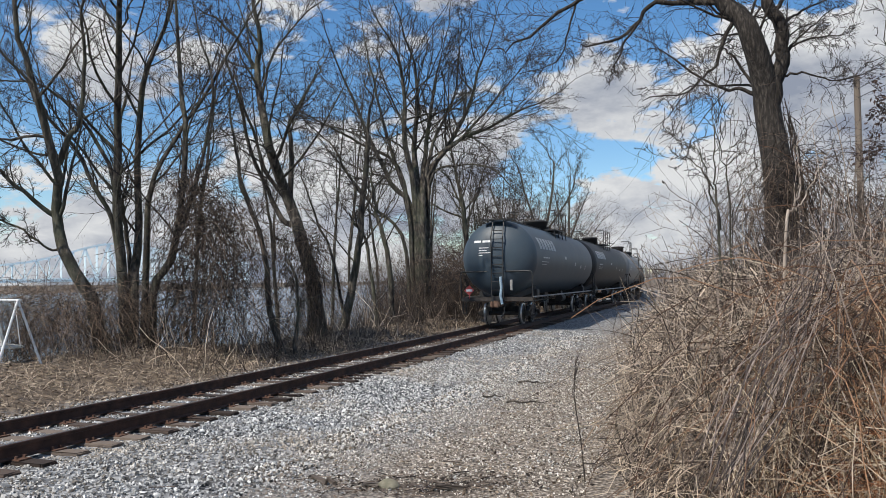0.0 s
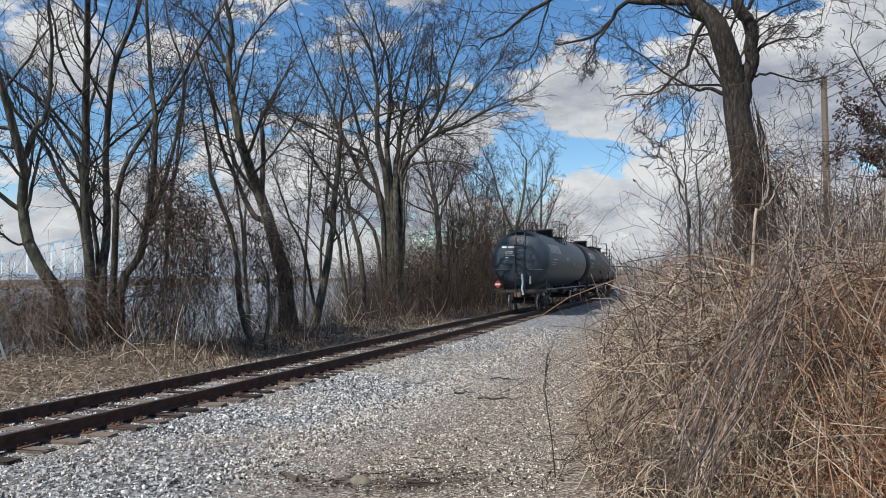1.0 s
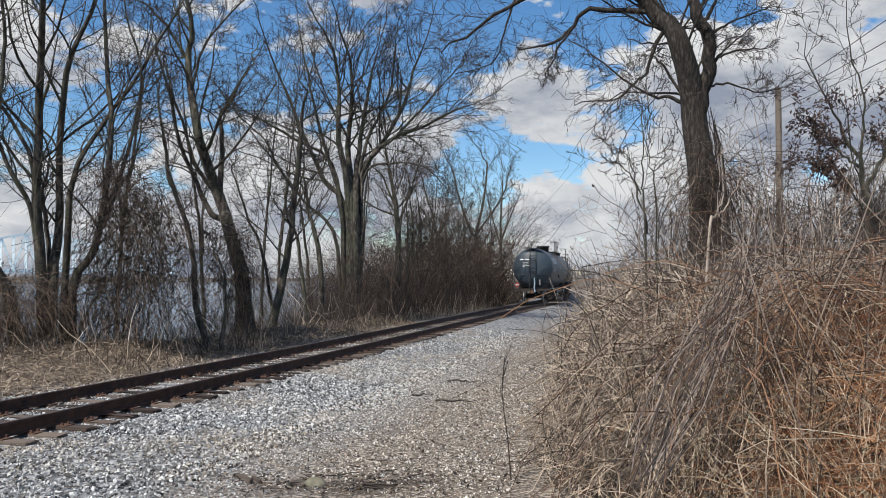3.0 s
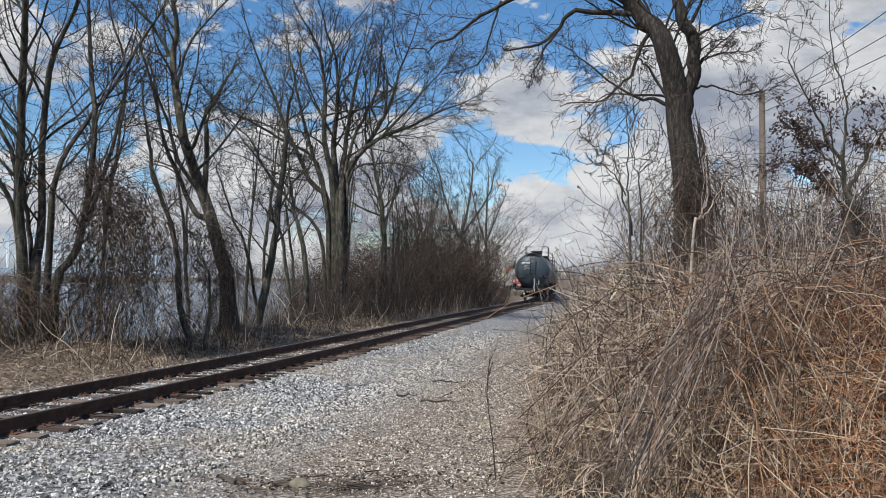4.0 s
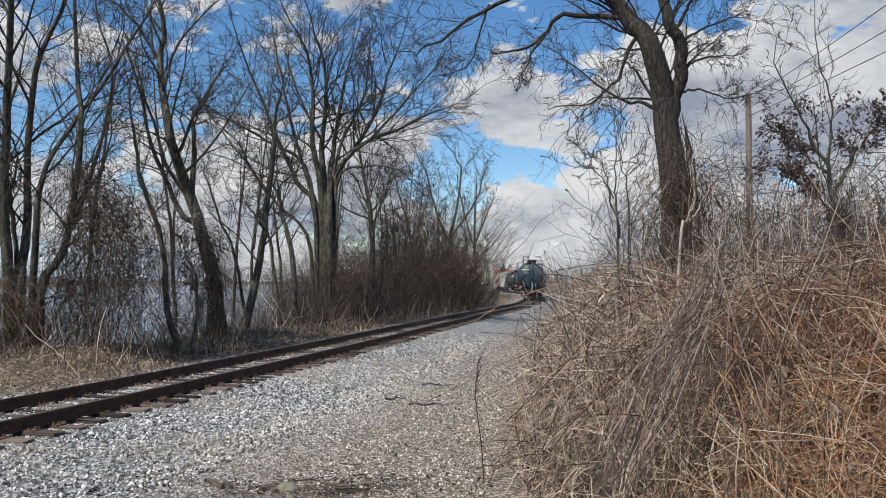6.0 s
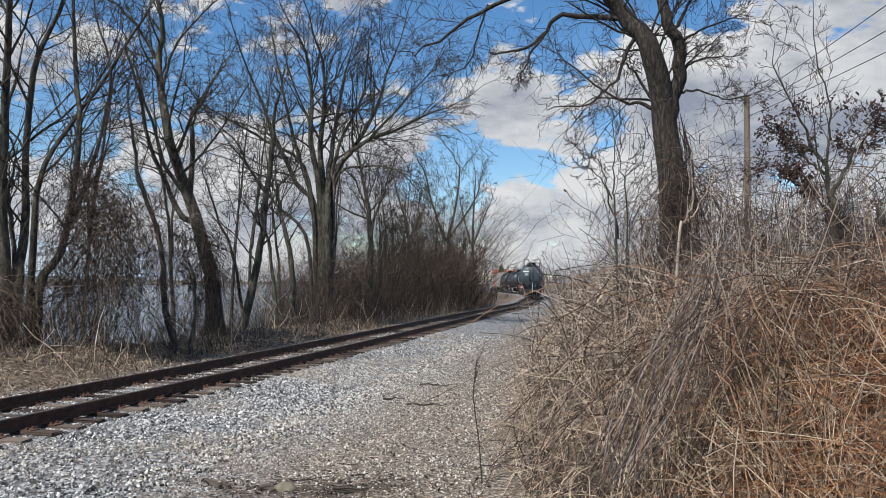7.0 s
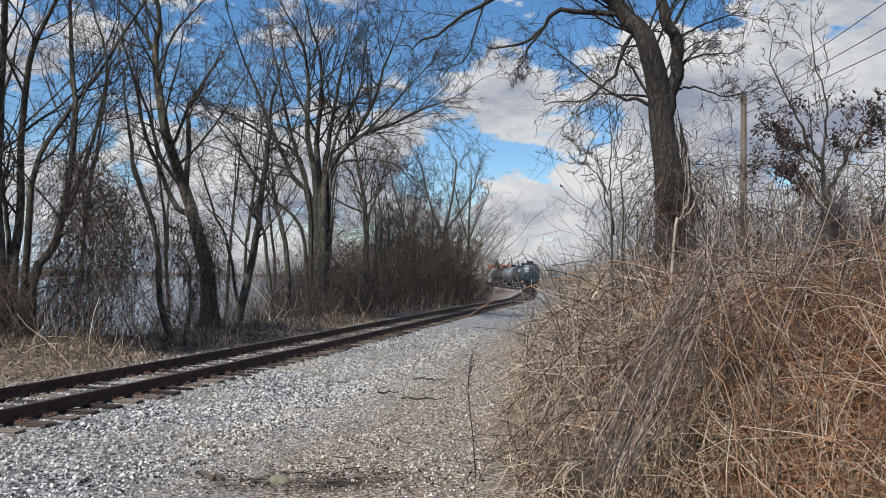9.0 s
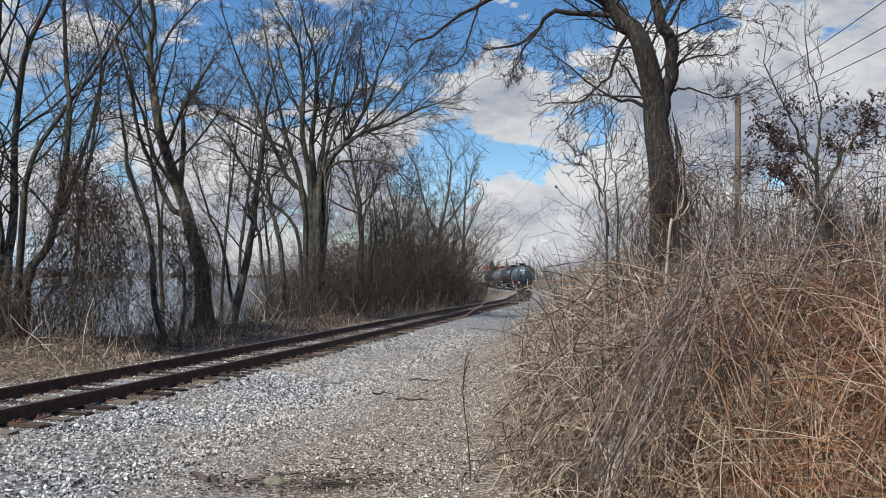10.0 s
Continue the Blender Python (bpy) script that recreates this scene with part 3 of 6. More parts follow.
def build_ballast():
    rg = np.random.default_rng(3)
    bed = tagged(new("ballast"), "bed of crushed grey stone round the ties", "gravel", kind="structure")
    g = Geo()
    for args in ((62000, -3.0, 12.0, -2.6, 4.8, 0.0185), (5000, 0.0, 14.0, 4.2, 7.0, 0.018), (14000, 12.0, 26.0, -2.4, 4.6, 0.022), (300, -2, 12.0, 1.6, 6.0, 0.03)):
        g.add(*stones(rg, *stone_points(rg, *args)))
    rest = part("loose_stones", g.mesh("loose_stones", STONE), None, bed)
    tagged(rest, "loose crushed stones, grey to white", kind="stuff")
    g = Geo()
    for args in ((19000, 0.0, 13.0, 3.4, 7.4, 0.0195), (4000, 13.0, 24.0, 3.2, 7.0, 0.023), (5500, -3.0, 26.0, -0.7, 0.7, 0.022, 0.8)):
        g.add(*stones(rg, *stone_points(rg, *args)))
    dirty = part("dirty_pebbles", g.mesh("dirty_pebbles", STONE_TAN), None, bed)
    tagged(dirty, "small tan pebbles trodden into the dirt", kind="stuff")
    kinds = []
    for i in range(8):
        V, F = stones(rg, np.zeros(1), np.zeros(1), np.zeros(1), np.full(1, 1.0))
        kinds.append(mesh_from("stone", V, [F], STONE_ONE))
    x, y, z, sz = stone_points(rg, 290, 2.5, 7.5, 1.7, 4.2, 0.030)
    for i in range(len(x)):
        ob = new("stone", kinds[i % 8])
        ob.parent = bed
        k = float(sz[i])
        ob.matrix_basis = pose(x[i], y[i], z[i] + 0.004, rg.uniform(-20, 20), rg.uniform(-20, 20), rg.uniform(0, 360)) @ Matrix.Diagonal((k, k, k, 1))


build_ballast()


# ---------------- train ----------------
WHEEL_R = 0.457
CAR_LEN, TRUCK_AT = 18.4, 6.58


def wheelset_mesh():
    bm = bmesh.new()
    rim = bmesh.new()
    rod(bm, (-0.95, 0, 0), (0.95, 0, 0), 0.085, 10)
    for sx in (-1, 1):
        lathe(bm, [(sx * 0.69, 0.05), (sx * 0.69, WHEEL_R + 0.026), (sx * 0.715, WHEEL_R + 0.024), (sx * 0.72, WHEEL_R)], "x", 28)
        lathe(bm, [(sx * 0.80, 0.06), (sx * 0.765, 0.33), (sx * 0.822, 0.39)], "x", 28)
        lathe(rim, [(sx * 0.718, WHEEL_R), (sx * 0.822, WHEEL_R - 0.006), (sx * 0.826, WHEEL_R - 0.05), (sx * 0.820, 0.385)], "x", 28)
        lathe(rim, [(sx * 0.686, 0.38), (sx * 0.684, WHEEL_R + 0.024), (sx * 0.688, WHEEL_R + 0.028)], "x", 28)
        # a lug on the wheel plate
        box(bm, (sx * 0.79, 0.2, 0), (0.03, 0.05, 0.05))
    out = []
    for b, mt, nm in ((bm, GRIMY, "wheelset"), (rim, WORN_STEEL, "wheel_rim")):
        me = bpy.data.meshes.new(nm); b.to_mesh(me); b.free(); me.materials.append(mt)
        out.append(me)
    return out


def truck_mesh():
    bm = bmesh.new()
    for sx in (-1, 1):
        x = sx * 0.99
        box(bm, (x, 0, 0.72), (0.13, 1.0, 0.13), bevel=0.02)
        for sy in (-1, 1):
            bar(bm, (x, sy * 0.45, 0.70), (x, sy * 0.95, 0.50), 0.12, 0.13)
            bar(bm, (x, sy * 0.28, 0.25), (x, sy * 0.80, 0.46), 0.11, 0.11)
            box(bm, (x, sy * 0.89, 0.47), (0.19, 0.26, 0.24), bevel=0.03)
            rod(bm, (x + sx * 0.08, sy * 0.89, 0.457), (x + sx * 0.16, sy * 0.89, 0.457), 0.09, 12)
            rod(bm, (x, sy * 0.1, 0.30), (x, sy * 0.1, 0.66), 0.07, 8)
        box(bm, (x, 0, 0.25), (0.13, 0.70, 0.10), bevel=0.02)
    box(bm, (0, 0, 0.60), (1.95, 0.36, 0.28), bevel=0.03)
    rod(bm, (0, 0, 0.7), (0, 0, 0.95), 0.2, 14)
    for sy in (-1, 1):
        box(bm, (0, sy * 0.42, 0.42), (1.75, 0.10, 0.12))
    me = bpy.data.meshes.new("truck"); bm.to_mesh(me); bm.free(); me.materials.append(GRIMY)
    return me


WHEELSET, WHEEL_RIM = wheelset_mesh()
TRUCK = truck_mesh()


def full_size(car):
    """Brings a car's body, drawn on a 16.9 m frame, to its true length and section."""
    for ob in car.children_recursive:
        if ob.data:
            ob.data.transform(Matrix.Diagonal((1.03, 1.045, 1.03, 1)))


def add_trucks(car, sets):
    for sy in (-1, 1):
        tr = new("truck", TRUCK)
        tr.parent = car
        tr.location = (0, sy * TRUCK_AT, 0)
        tr["label"] = "grimy cast-steel truck under the car"
        for ay in (-0.89, 0.89):
            w = new("wheelset", WHEELSET)
            w.parent = tr
            w.location = (0, ay, WHEEL_R)
            sets.append(w)
            # the bright tread turns with the set: both share one mesh
    return car


WHEELSET.materials.append(WORN_STEEL)


def join_rims():
    bm = bmesh.new()
    bm.from_mesh(WHEELSET)
    n = len(bm.faces)
    bm.from_mesh(WHEEL_RIM)
    bm.faces.ensure_lookup_table()
    for f in bm.faces[n:]:
        f.material_index = 1
    bm.to_mesh(WHEELSET)
    bm.free()


join_rims()


def coupler(car, sy):
    bm = bmesh.new()
    box(bm, (0, sy * 8.25, 0.86), (0.20, 0.9, 0.22), bevel=0.03)
    box(bm, (0.03, sy * 8.66, 0.86), (0.28, 0.20, 0.28), bevel=0.05)
    box(bm, (-0.12, sy * 8.76, 0.86), (0.10, 0.14, 0.26), bevel=0.03)
    rod(bm, (0.15, sy * 8.0, 0.9), (0.75, sy * 8.05, 1.02), 0.018, 6)
    part("coupler", bm, RUST, car, "rusty knuckle coupler")
    bm = bmesh.new()
    for a, b in (((0.28, 8.3, 0.82), (0.30, 8.5, 0.5)), ((0.30, 8.5, 0.5), (0.22, 8.6, 0.34))):
        rod(bm, (a[0], sy * a[1], a[2]), (b[0], sy * b[1], b[2]), 0.026, 8)
    part("air_hose", bm, BLACK_STEEL, car)


def tank_car(paint, label, sets, marks=True):
    """A tank car, its middle on the rails at the origin, its rear end towards -y."""
    car = new("tank_car")
    tagged(car, label, "tank car", "train of freight cars")
    R, ZC, HL = 1.55, 2.71, 7.95
    bm = bmesh.new()
    prof = [(-HL - 0.60, 0.02), (-HL - 0.59, 0.31), (-HL - 0.545, 0.64), (-HL - 0.45, 0.98), (-HL - 0.30, 1.26), (-HL - 0.12, 1.445), (-HL + 0.06, 1.535), (-HL + 0.2, R)]
    full = prof + [(-4.0, R), (0, R), (4.0, R)] + [(-a, r) for a, r in reversed(prof)]
    lathe(bm, full, "y", 56)
    moved(bm, pose(0, 0, ZC))
    part("tank", bm, paint, car)
    # saddles and stub sills
    for sy in (-1, 1):
        bm = bmesh.new()
        box(bm, (0, sy * 6.3, 1.22), (2.5, 0.5, 0.38), bevel=0.03)
        part("saddle", bm, BLACK_STEEL, car)
        bm = bmesh.new()
        box(bm, (0, sy * 7.3, 1.02), (0.5, 2.4, 0.32), bevel=0.03)
        for sx in (-1, 1):
            bar(bm, (sx * 0.3, sy * 7.6, 1.1), (sx * 1.15, sy * 6.4, 1.45), 0.1, 0.25)
        part("stub_sill", bm, BLACK_STEEL, car)
    bm = bmesh.new()
    box(bm, (0, 0, 1.14), (0.7, 1.0, 0.24), bevel=0.04)
    rod(bm, (0, 0.2, 0.82), (0, 0.2, 1.2), 0.14, 12)
    part("bottom_outlet", bm, BLACK_STEEL, car)
    for sx in (-1, 1):
        bm = bmesh.new()
        rod(bm, (sx * 0.5, 2.6, 0.85), (sx * 0.5, 3.6, 0.85), 0.2, 12)
        box(bm, (sx * 0.5, 3.1, 1.1), (0.12, 0.5, 0.36))
        part("brake_reservoir", bm, BLACK_STEEL, car)
    bm = bmesh.new()
    rod(bm, (0.2, -5.2, 0.8), (0.2, 5.2, 0.9), 0.03, 6)
    part("brake_rod", bm, BLACK_STEEL, car)
    for sx in (-1, 1):
        bm = bmesh.new()
        rod(bm, (sx * 1.40, -8.1, 1.13), (sx * 1.40, 8.1, 1.13), 0.035, 8)
        part("side_pipe", bm, SILL_GREY, car, "dull grey side handrail pipe")
    for sy in (-1, 1):
        # end platform
        bm = bmesh.new()
        box(bm, (0, sy * 8.28, 1.10), (2.95, 0.34, 0.07), bevel=0.008)
        box(bm, (0, sy * 8.46, 1.06), (2.95, 0.03, 0.16))
        for sx in (-1, 1):
            bar(bm, (sx * 1.28, sy * 8.1, 1.08), (sx * 0.25, sy * 7.9, 1.0), 0.09, 0.12)
        part("end_platform", bm, GRIMY, car, "dark steel end platform")
        # sill steps
        for sx in (-1, 1):
            bm = bmesh.new()
            for y in (7.98, 8.38):
                rod(bm, (sx * 1.42, sy * y, 1.1), (sx * 1.42, sy * y, 0.48), 0.02, 6)
            for z in (0.48, 0.78):
                box(bm, (sx * 1.42, sy * 8.18, z), (0.06, 0.44, 0.025))
            part("sill_step", bm, BLACK_STEEL, car)
        # safety rail round the head
        bm = bmesh.new()
        pts = [(-1.47, 7.7, 2.17), (-1.47, 8.40, 2.17), (-1.40, 8.47, 2.17), (1.37, 8.47, 2.17), (1.45, 8.47, 2.10), (1.47, 8.47, 1.98), (1.47, 8.47, 1.12)]
        for a, b in zip(pts, pts[1:]):
            rod(bm, (a[0], sy * a[1], a[2]), (b[0], sy * b[1], b[2]), 0.026, 8)
        rod(bm, (-1.47, sy * 8.47, 2.17), (-1.47, sy * 8.47, 1.12), 0.026, 8)
        part("safety_railing", bm, BLACK_STEEL, car)
        # end ladder up to the crown
        lad = new("ladder"); lad.parent = car
        lad["label"] = "black steel ladder up the tank's end"
        for sx in (-1, 1):
            bm = bmesh.new()
            bar(bm, (0.08 + sx * 0.24, sy * 8.62, 1.1), (0.08 + sx * 0.24, sy * 8.60, 3.55), 0.03, 0.06)
            bar(bm, (0.08 + sx * 0.24, sy * 8.60, 3.55), (0.08 + sx * 0.22, sy * 8.25, 4.22), 0.03, 0.06)
            part("stile", bm, BLACK_STEEL, lad)
        for i in range(8):
            z = 1.42 + 0.34 * i
            y = 8.60 if z < 3.55 else 8.60 - (z - 3.55) * 0.52
            bm = bmesh.new()
            rod(bm, (-0.16, sy * y, z), (0.32, sy * y, z), 0.016, 6)
            part("rung", bm, BLACK_STEEL, lad)
        coupler(car, sy)
    # walkway along the crown, manway housing and its platform
    bm = bmesh.new()
    for sx in (-1, 1):
        box(bm, (sx * 0.28, 0, 4.27), (0.06, 16.2, 0.06))
    for i in range(33):
        box(bm, (0, -8 + i * 0.5, 4.28), (0.6, 0.06, 0.04))
    for i in range(9):
        box(bm, (0, -7.6 + i * 1.9, 4.2), (0.5, 0.05, 0.14))
    box(bm, (0.05, -8.2, 4.26), (1.25, 0.35, 0.05))
    part("crown_walkway", bm, BLACK_STEEL, car)
    bm = bmesh.new()
    lathe(bm, [(4.05, 0.50), (4.60, 0.50), (4.62, 0.58), (4.70, 0.58), (4.74, 0.40)], "z", 24)
    moved(bm, pose(0, -0.4, 0))
    rod(bm, (0.0, 0.55, 4.1), (0.0, 0.55, 4.62), 0.16, 12)
    rod(bm, (0.25, 0.95, 4.1), (0.25, 0.95, 4.5), 0.10, 10)
    part("manway", bm, BLACK_STEEL, car, "black manway housing with valves")
    bm = bmesh.new()
    for sx in (-1, 1):
        box(bm, (sx * 0.85, 0.1, 4.20), (0.55, 3.0, 0.05))
        for y in (-1.4, -0.4, 0.6, 1.6):
            rod(bm, (sx * 1.1, y, 4.2), (sx * 1.1, y, 5.12), 0.022, 6)
            rod(bm, (sx * 1.05, y, 4.2), (sx * 1.15, y, 3.55), 0.02, 6)
        for z in (4.65, 5.12):
            rod(bm, (sx * 1.1, -1.4, z), (sx * 1.1, 1.6, z), 0.022, 6)
    for y in (-1.4, 1.6):
        rod(bm, (-1.1, y, 5.12), (-0.4, y, 5.12), 0.022, 6)
        rod(bm, (1.1, y, 5.12), (0.4, y, 5.12), 0.022, 6)
    part("platform_railing", bm, BLACK_STEEL, car)
    # lettering: car number and data become bars; the owner's mark a row of pale blocks
    if marks:
        bars = [(-0.92, 0.30, 3.38, 0.085), (-0.55, 0.36, 3.38, 0.085)] + [(-0.70, w, 3.12 - 0.10 * i, 0.032) for i, w in enumerate((0.42, 0.34, 0.52, 0.16))]
        for x0, w, z, h in bars:
            bm = bmesh.new()
            bmesh.ops.create_grid(bm, x_segments=6, y_segments=2, size=0.5)
            for v in bm.verts:
                x, zz = x0 + (v.co.x + 0.5) * w, z + v.co.y * h
                r = math.hypot(x, zz - ZC)
                v.co = (x, -np.interp(r, [0.02, 0.31, 0.64, 0.98, 1.26, 1.445], [HL + 0.60, HL + 0.59, HL + 0.545, HL + 0.45, HL + 0.30, HL + 0.12]) - 0.008, zz)
            part("end_marking", bm, WHITE_PAINT, car, "small white stencilled bar")

    def patch(bm, sx, a0, a1, y0, y1):
        """A painted patch on the shell, between two angles above the middle."""
        n = max(1, math.ceil((a1 - a0) / 3))
        row = None
        for k in range(n + 1):
            t = radians(90 - a0 - (a1 - a0) * k / n)
            pair = [bm.verts.new((sx * (R + 0.007) * math.sin(t), y, ZC + (R + 0.007) * math.cos(t))) for y in (y0, y1)]
            if row:
                bm.faces.new((row[0], row[1], pair[1], pair[0]))
            row = pair

    for sx in (-1, 1):
        for i in range(6):
            y = -7.0 + i * 0.62
            bm = bmesh.new()
            patch(bm, sx, 14, 33, y, y + 0.46)
            part("side_marking", bm, FADED_WHITE, car, "faded white lettering block on the side")
        for a0, a1, y0, y1 in ((0, 2, -6.6, -5.2), (-6, -5, -6.9, -5.4), (-10, -9, -6.9, -5.8), (2, 7, -1.4, -0.9), (-8, -2, 1.6, 1.9), (-12, -6, 3.4, 3.7), (-14, -6, 5.0, 5.2)):
            bm = bmesh.new()
            patch(bm, sx, a0, a1, y0, y1)
            part("side_marking", bm, FADED_WHITE, car, "faded white paint mark on the side")
    # placard on the end, hung on its holder
    bm = bmesh.new()
    box(bm, (0, 0, 0), (0.30, 0.012, 0.30), pose(0, 0, 0, 0, 45, 0))
    moved(bm, pose(-1.12, -8.50, 1.42))
    rod(bm, (-1.12, -8.48, 1.1), (-1.12, -8.48, 1.5), 0.015, 6)
    pl = part("placard", bm, RED_PAINT, car, "red and white diamond hazard placard")
    bm = bmesh.new()
    box(bm, (0, 0, 0), (0.26, 0.006, 0.09), pose(0, 0, 0, 0, 0, 0))
    moved(bm, pose(-1.12, -8.510, 1.42))
    part("placard_field", bm, WHITE_PAINT, pl, "white field across the placard")
    bm = bmesh.new()
    pts = [(0.22, 1.95), (0.24, 1.5), (0.20, 1.2), (0.26, 0.86)]
    for a, b in zip(pts, pts[1:]):
        rod(bm, (a[0], -8.60, a[1]) if a[1] < 1.6 else (a[0], -8.66, a[1]), (b[0], -8.60, b[1]) if b[1] < 1.6 else (b[0], -8.66, b[1]), 0.055, 8)
    part("brake_lever", bm, BLUE_HOSE, car, "pale blue brake gear at the end")
    # brake wheel shaft seen through the ladder
    bm = bmesh.new()
    box(bm, (0.62, -8.50, 1.62), (0.10, 0.05, 0.42), bevel=0.01)
    part("end_bracket", bm, SILL_GREY, car)
    full_size(car)
    add_trucks(car, sets)
    return car


def hopper_car(sets):
    car = new("hopper_car")
    tagged(car, "light grey covered hopper car with ribbed sides", "hopper car", "train of freight cars")
    bm = bmesh.new()
    sec = [(-8.4, 3.0), (-8.4, 4.35), (8.4, 4.35), (8.4, 3.0), (7.0, 1.9), (5.2, 1.1), (-5.2, 1.1), (-7.0, 1.9)]
    L = [bm.verts.new((-1.55, y, z)) for y, z in sec]
    Rv = [bm.verts.new((1.55, y, z)) for y, z in sec]
    bm.faces.new(L); bm.faces.new(list(reversed(Rv)))
    for i in range(len(sec)):
        j = (i + 1) % len(sec)
        bm.faces.new((L[j], L[i], Rv[i], Rv[j]))
    box(bm, (0, 0, 4.45), (2.5, 16.4, 0.22), bevel=0.08)
    part("body", bm, HOPPER_GREY, car)
    bm = bmesh.new()
    for sx in (-1, 1):
        for i in range(15):
            y = -8.2 + i * 16.4 / 14
            box(bm, (sx * 1.58, y, 3.3 if abs(y) > 6 else 2.75), (0.08, 0.10, 2.0 if abs(y) > 6 else 3.1))
        box(bm, (sx * 1.57, 0, 1.12), (0.10, 16.8, 0.22))
    part("rib", bm, HOPPER_GREY, car)
    bm = bmesh.new()
    for y in (-6, -2, 2, 6):
        box(bm, (0, y, 4.62), (0.7, 2.6, 0.14), bevel=0.03)
    box(bm, (0, 0, 4.60), (1.9, 16.6, 0.04))
    part("roof_hatch", bm, HOPPER_GREY, car)
    bm = bmesh.new()
    box(bm, (0, 0, 0.98), (0.5, 17.0, 0.3))
    for sy in (-1, 1):
        box(bm, (0, sy * 7.9, 1.08), (2.9, 1.0, 0.12))
        for sx in (-1, 1):
            rod(bm, (sx * 1.45, sy * 8.3, 1.1), (sx * 1.45, sy * 8.3, 4.4), 0.03, 6)
    for y in (-3.4, 0, 3.4):
        box(bm, (0, y, 0.75), (1.2, 1.4, 0.6), bevel=0.1)
    part("underframe", bm, GRIMY, car)
    for sy in (-1, 1):
        coupler(car, sy)
    full_size(car)
    add_trucks(car, sets)
    return car


def orange_engine(sets):
    car = new("locomotive")
    tagged(car, "orange and grey diesel locomotive among the freight cars", "locomotive", "train of freight cars")
    bm = bmesh.new()
    box(bm, (0, 0, 1.35), (3.0, 17.0, 0.4), bevel=0.05)
    box(bm, (0, 1.8, 2.7), (1.9, 11.5, 2.3), bevel=0.12)
    box(bm, (0, -6.9, 2.2), (1.9, 2.6, 1.4), bevel=0.15)
    part("hood", bm, ORANGE, car)
    bm = bmesh.new()
    box(bm, (0, -4.9, 2.9), (3.0, 2.4, 2.7), bevel=0.12)
    part("cab", bm, ORANGE, car)
    bm = bmesh.new()
    box(bm, (0, -4.9, 4.32), (2.9, 2.5, 0.2), bevel=0.08)
    box(bm, (0, 1.8, 3.95), (1.8, 11.4, 0.25), bevel=0.08)
    part("roof", bm, HOPPER_GREY, car)
    for x in (-0.75, 0.75):
        bm = bmesh.new()
        box(bm, (x, -6.11, 3.5), (1.0, 0.05, 0.7))
        part("window", bm, DARK_GLASS, car)
    bm = bmesh.new()
    for sx in (-1, 1):
        rod(bm, (sx * 1.42, -8.3, 2.5), (sx * 1.42, 8.3, 2.5), 0.03, 6)
        for i in range(9):
            rod(bm, (sx * 1.42, -8.3 + i * 2.07, 1.5), (sx * 1.42, -8.3 + i * 2.07, 2.5), 0.025, 6)
    part("handrail", bm, WHITE_PAINT, car)
    for sy in (-1, 1):
        coupler(car, sy)
    full_size(car)
    add_trucks(car, sets)
    return car


WHEELS = []
TRAIN = [tank_car(TANK_SLATE, "slate-grey tank car with a black end ladder, last of the train", WHEELS),
         tank_car(TANK_BLACK, "black tank car with a railed top platform", WHEELS),
         tank_car(TANK_GREY, "grey tank car with black fittings", WHEELS),
         tank_car(TANK_BLACK, "black tank car with a railed top platform", WHEELS),
         tank_car(TANK_BLACK, "black tank car with a railed top platform", WHEELS),
         hopper_car(WHEELS), orange_engine(WHEELS), hopper_car(WHEELS)]
REAR_AXLE, SPEED = 25.9, 10.6       # metres along the line at the start, metres a second


def run(t):
    """How far the train has gone: it eases off a little over the first four seconds."""
    return SPEED * t + 0.62 * math.sin(math.pi * min(t, 4.0) / 4.0)


def car_pose(i, t):
    s = REAR_AXLE + run(t) + 0.89 + TRUCK_AT + i * CAR_LEN
    xa, ya, _ = on_track(s - TRUCK_AT)
    xb, yb, _ = on_track(s + TRUCK_AT)
    return pose((xa + xb) / 2, (ya + yb) / 2, 0.002, 0, 0, -math.degrees(math.atan2(xb - xa, yb - ya)))


def motions():
    for i, car in enumerate(TRAIN):
        walk(car, [(0.5 * k, car_pose(i, 0.5 * k)) for k in range(21)])
    # wheels roll without slipping
    step = 1 / 30
    for k, w in enumerate(WHEELS):
        at = w.location.copy()
        walk(w, [(j * step, pose(at.x, at.y, at.z, -math.degrees(run(j * step) / WHEEL_R) + 37 * k)) for j in range(301)])


# ---------------- bare trees and shrubs ----------------
def smooth_line(pts, n):
    """A Catmull-Rom line through pts, n points on it."""
    p = np.asarray(pts, float)
    p = np.vstack([2 * p[0] - p[1], p, 2 * p[-1] - p[-2]])
    u = np.linspace(0, len(p) - 3 - 1e-6, n)
    i, f = u.astype(int), (u % 1)[:, None]
    a, b, c, d = p[i], p[i + 1], p[i + 2], p[i + 3]
    return 0.5 * (2 * b + (c - a) * f + (2 * a - 5 * b + 4 * c - d) * f ** 2 + (3 * b - a - 3 * c + d) * f ** 3)


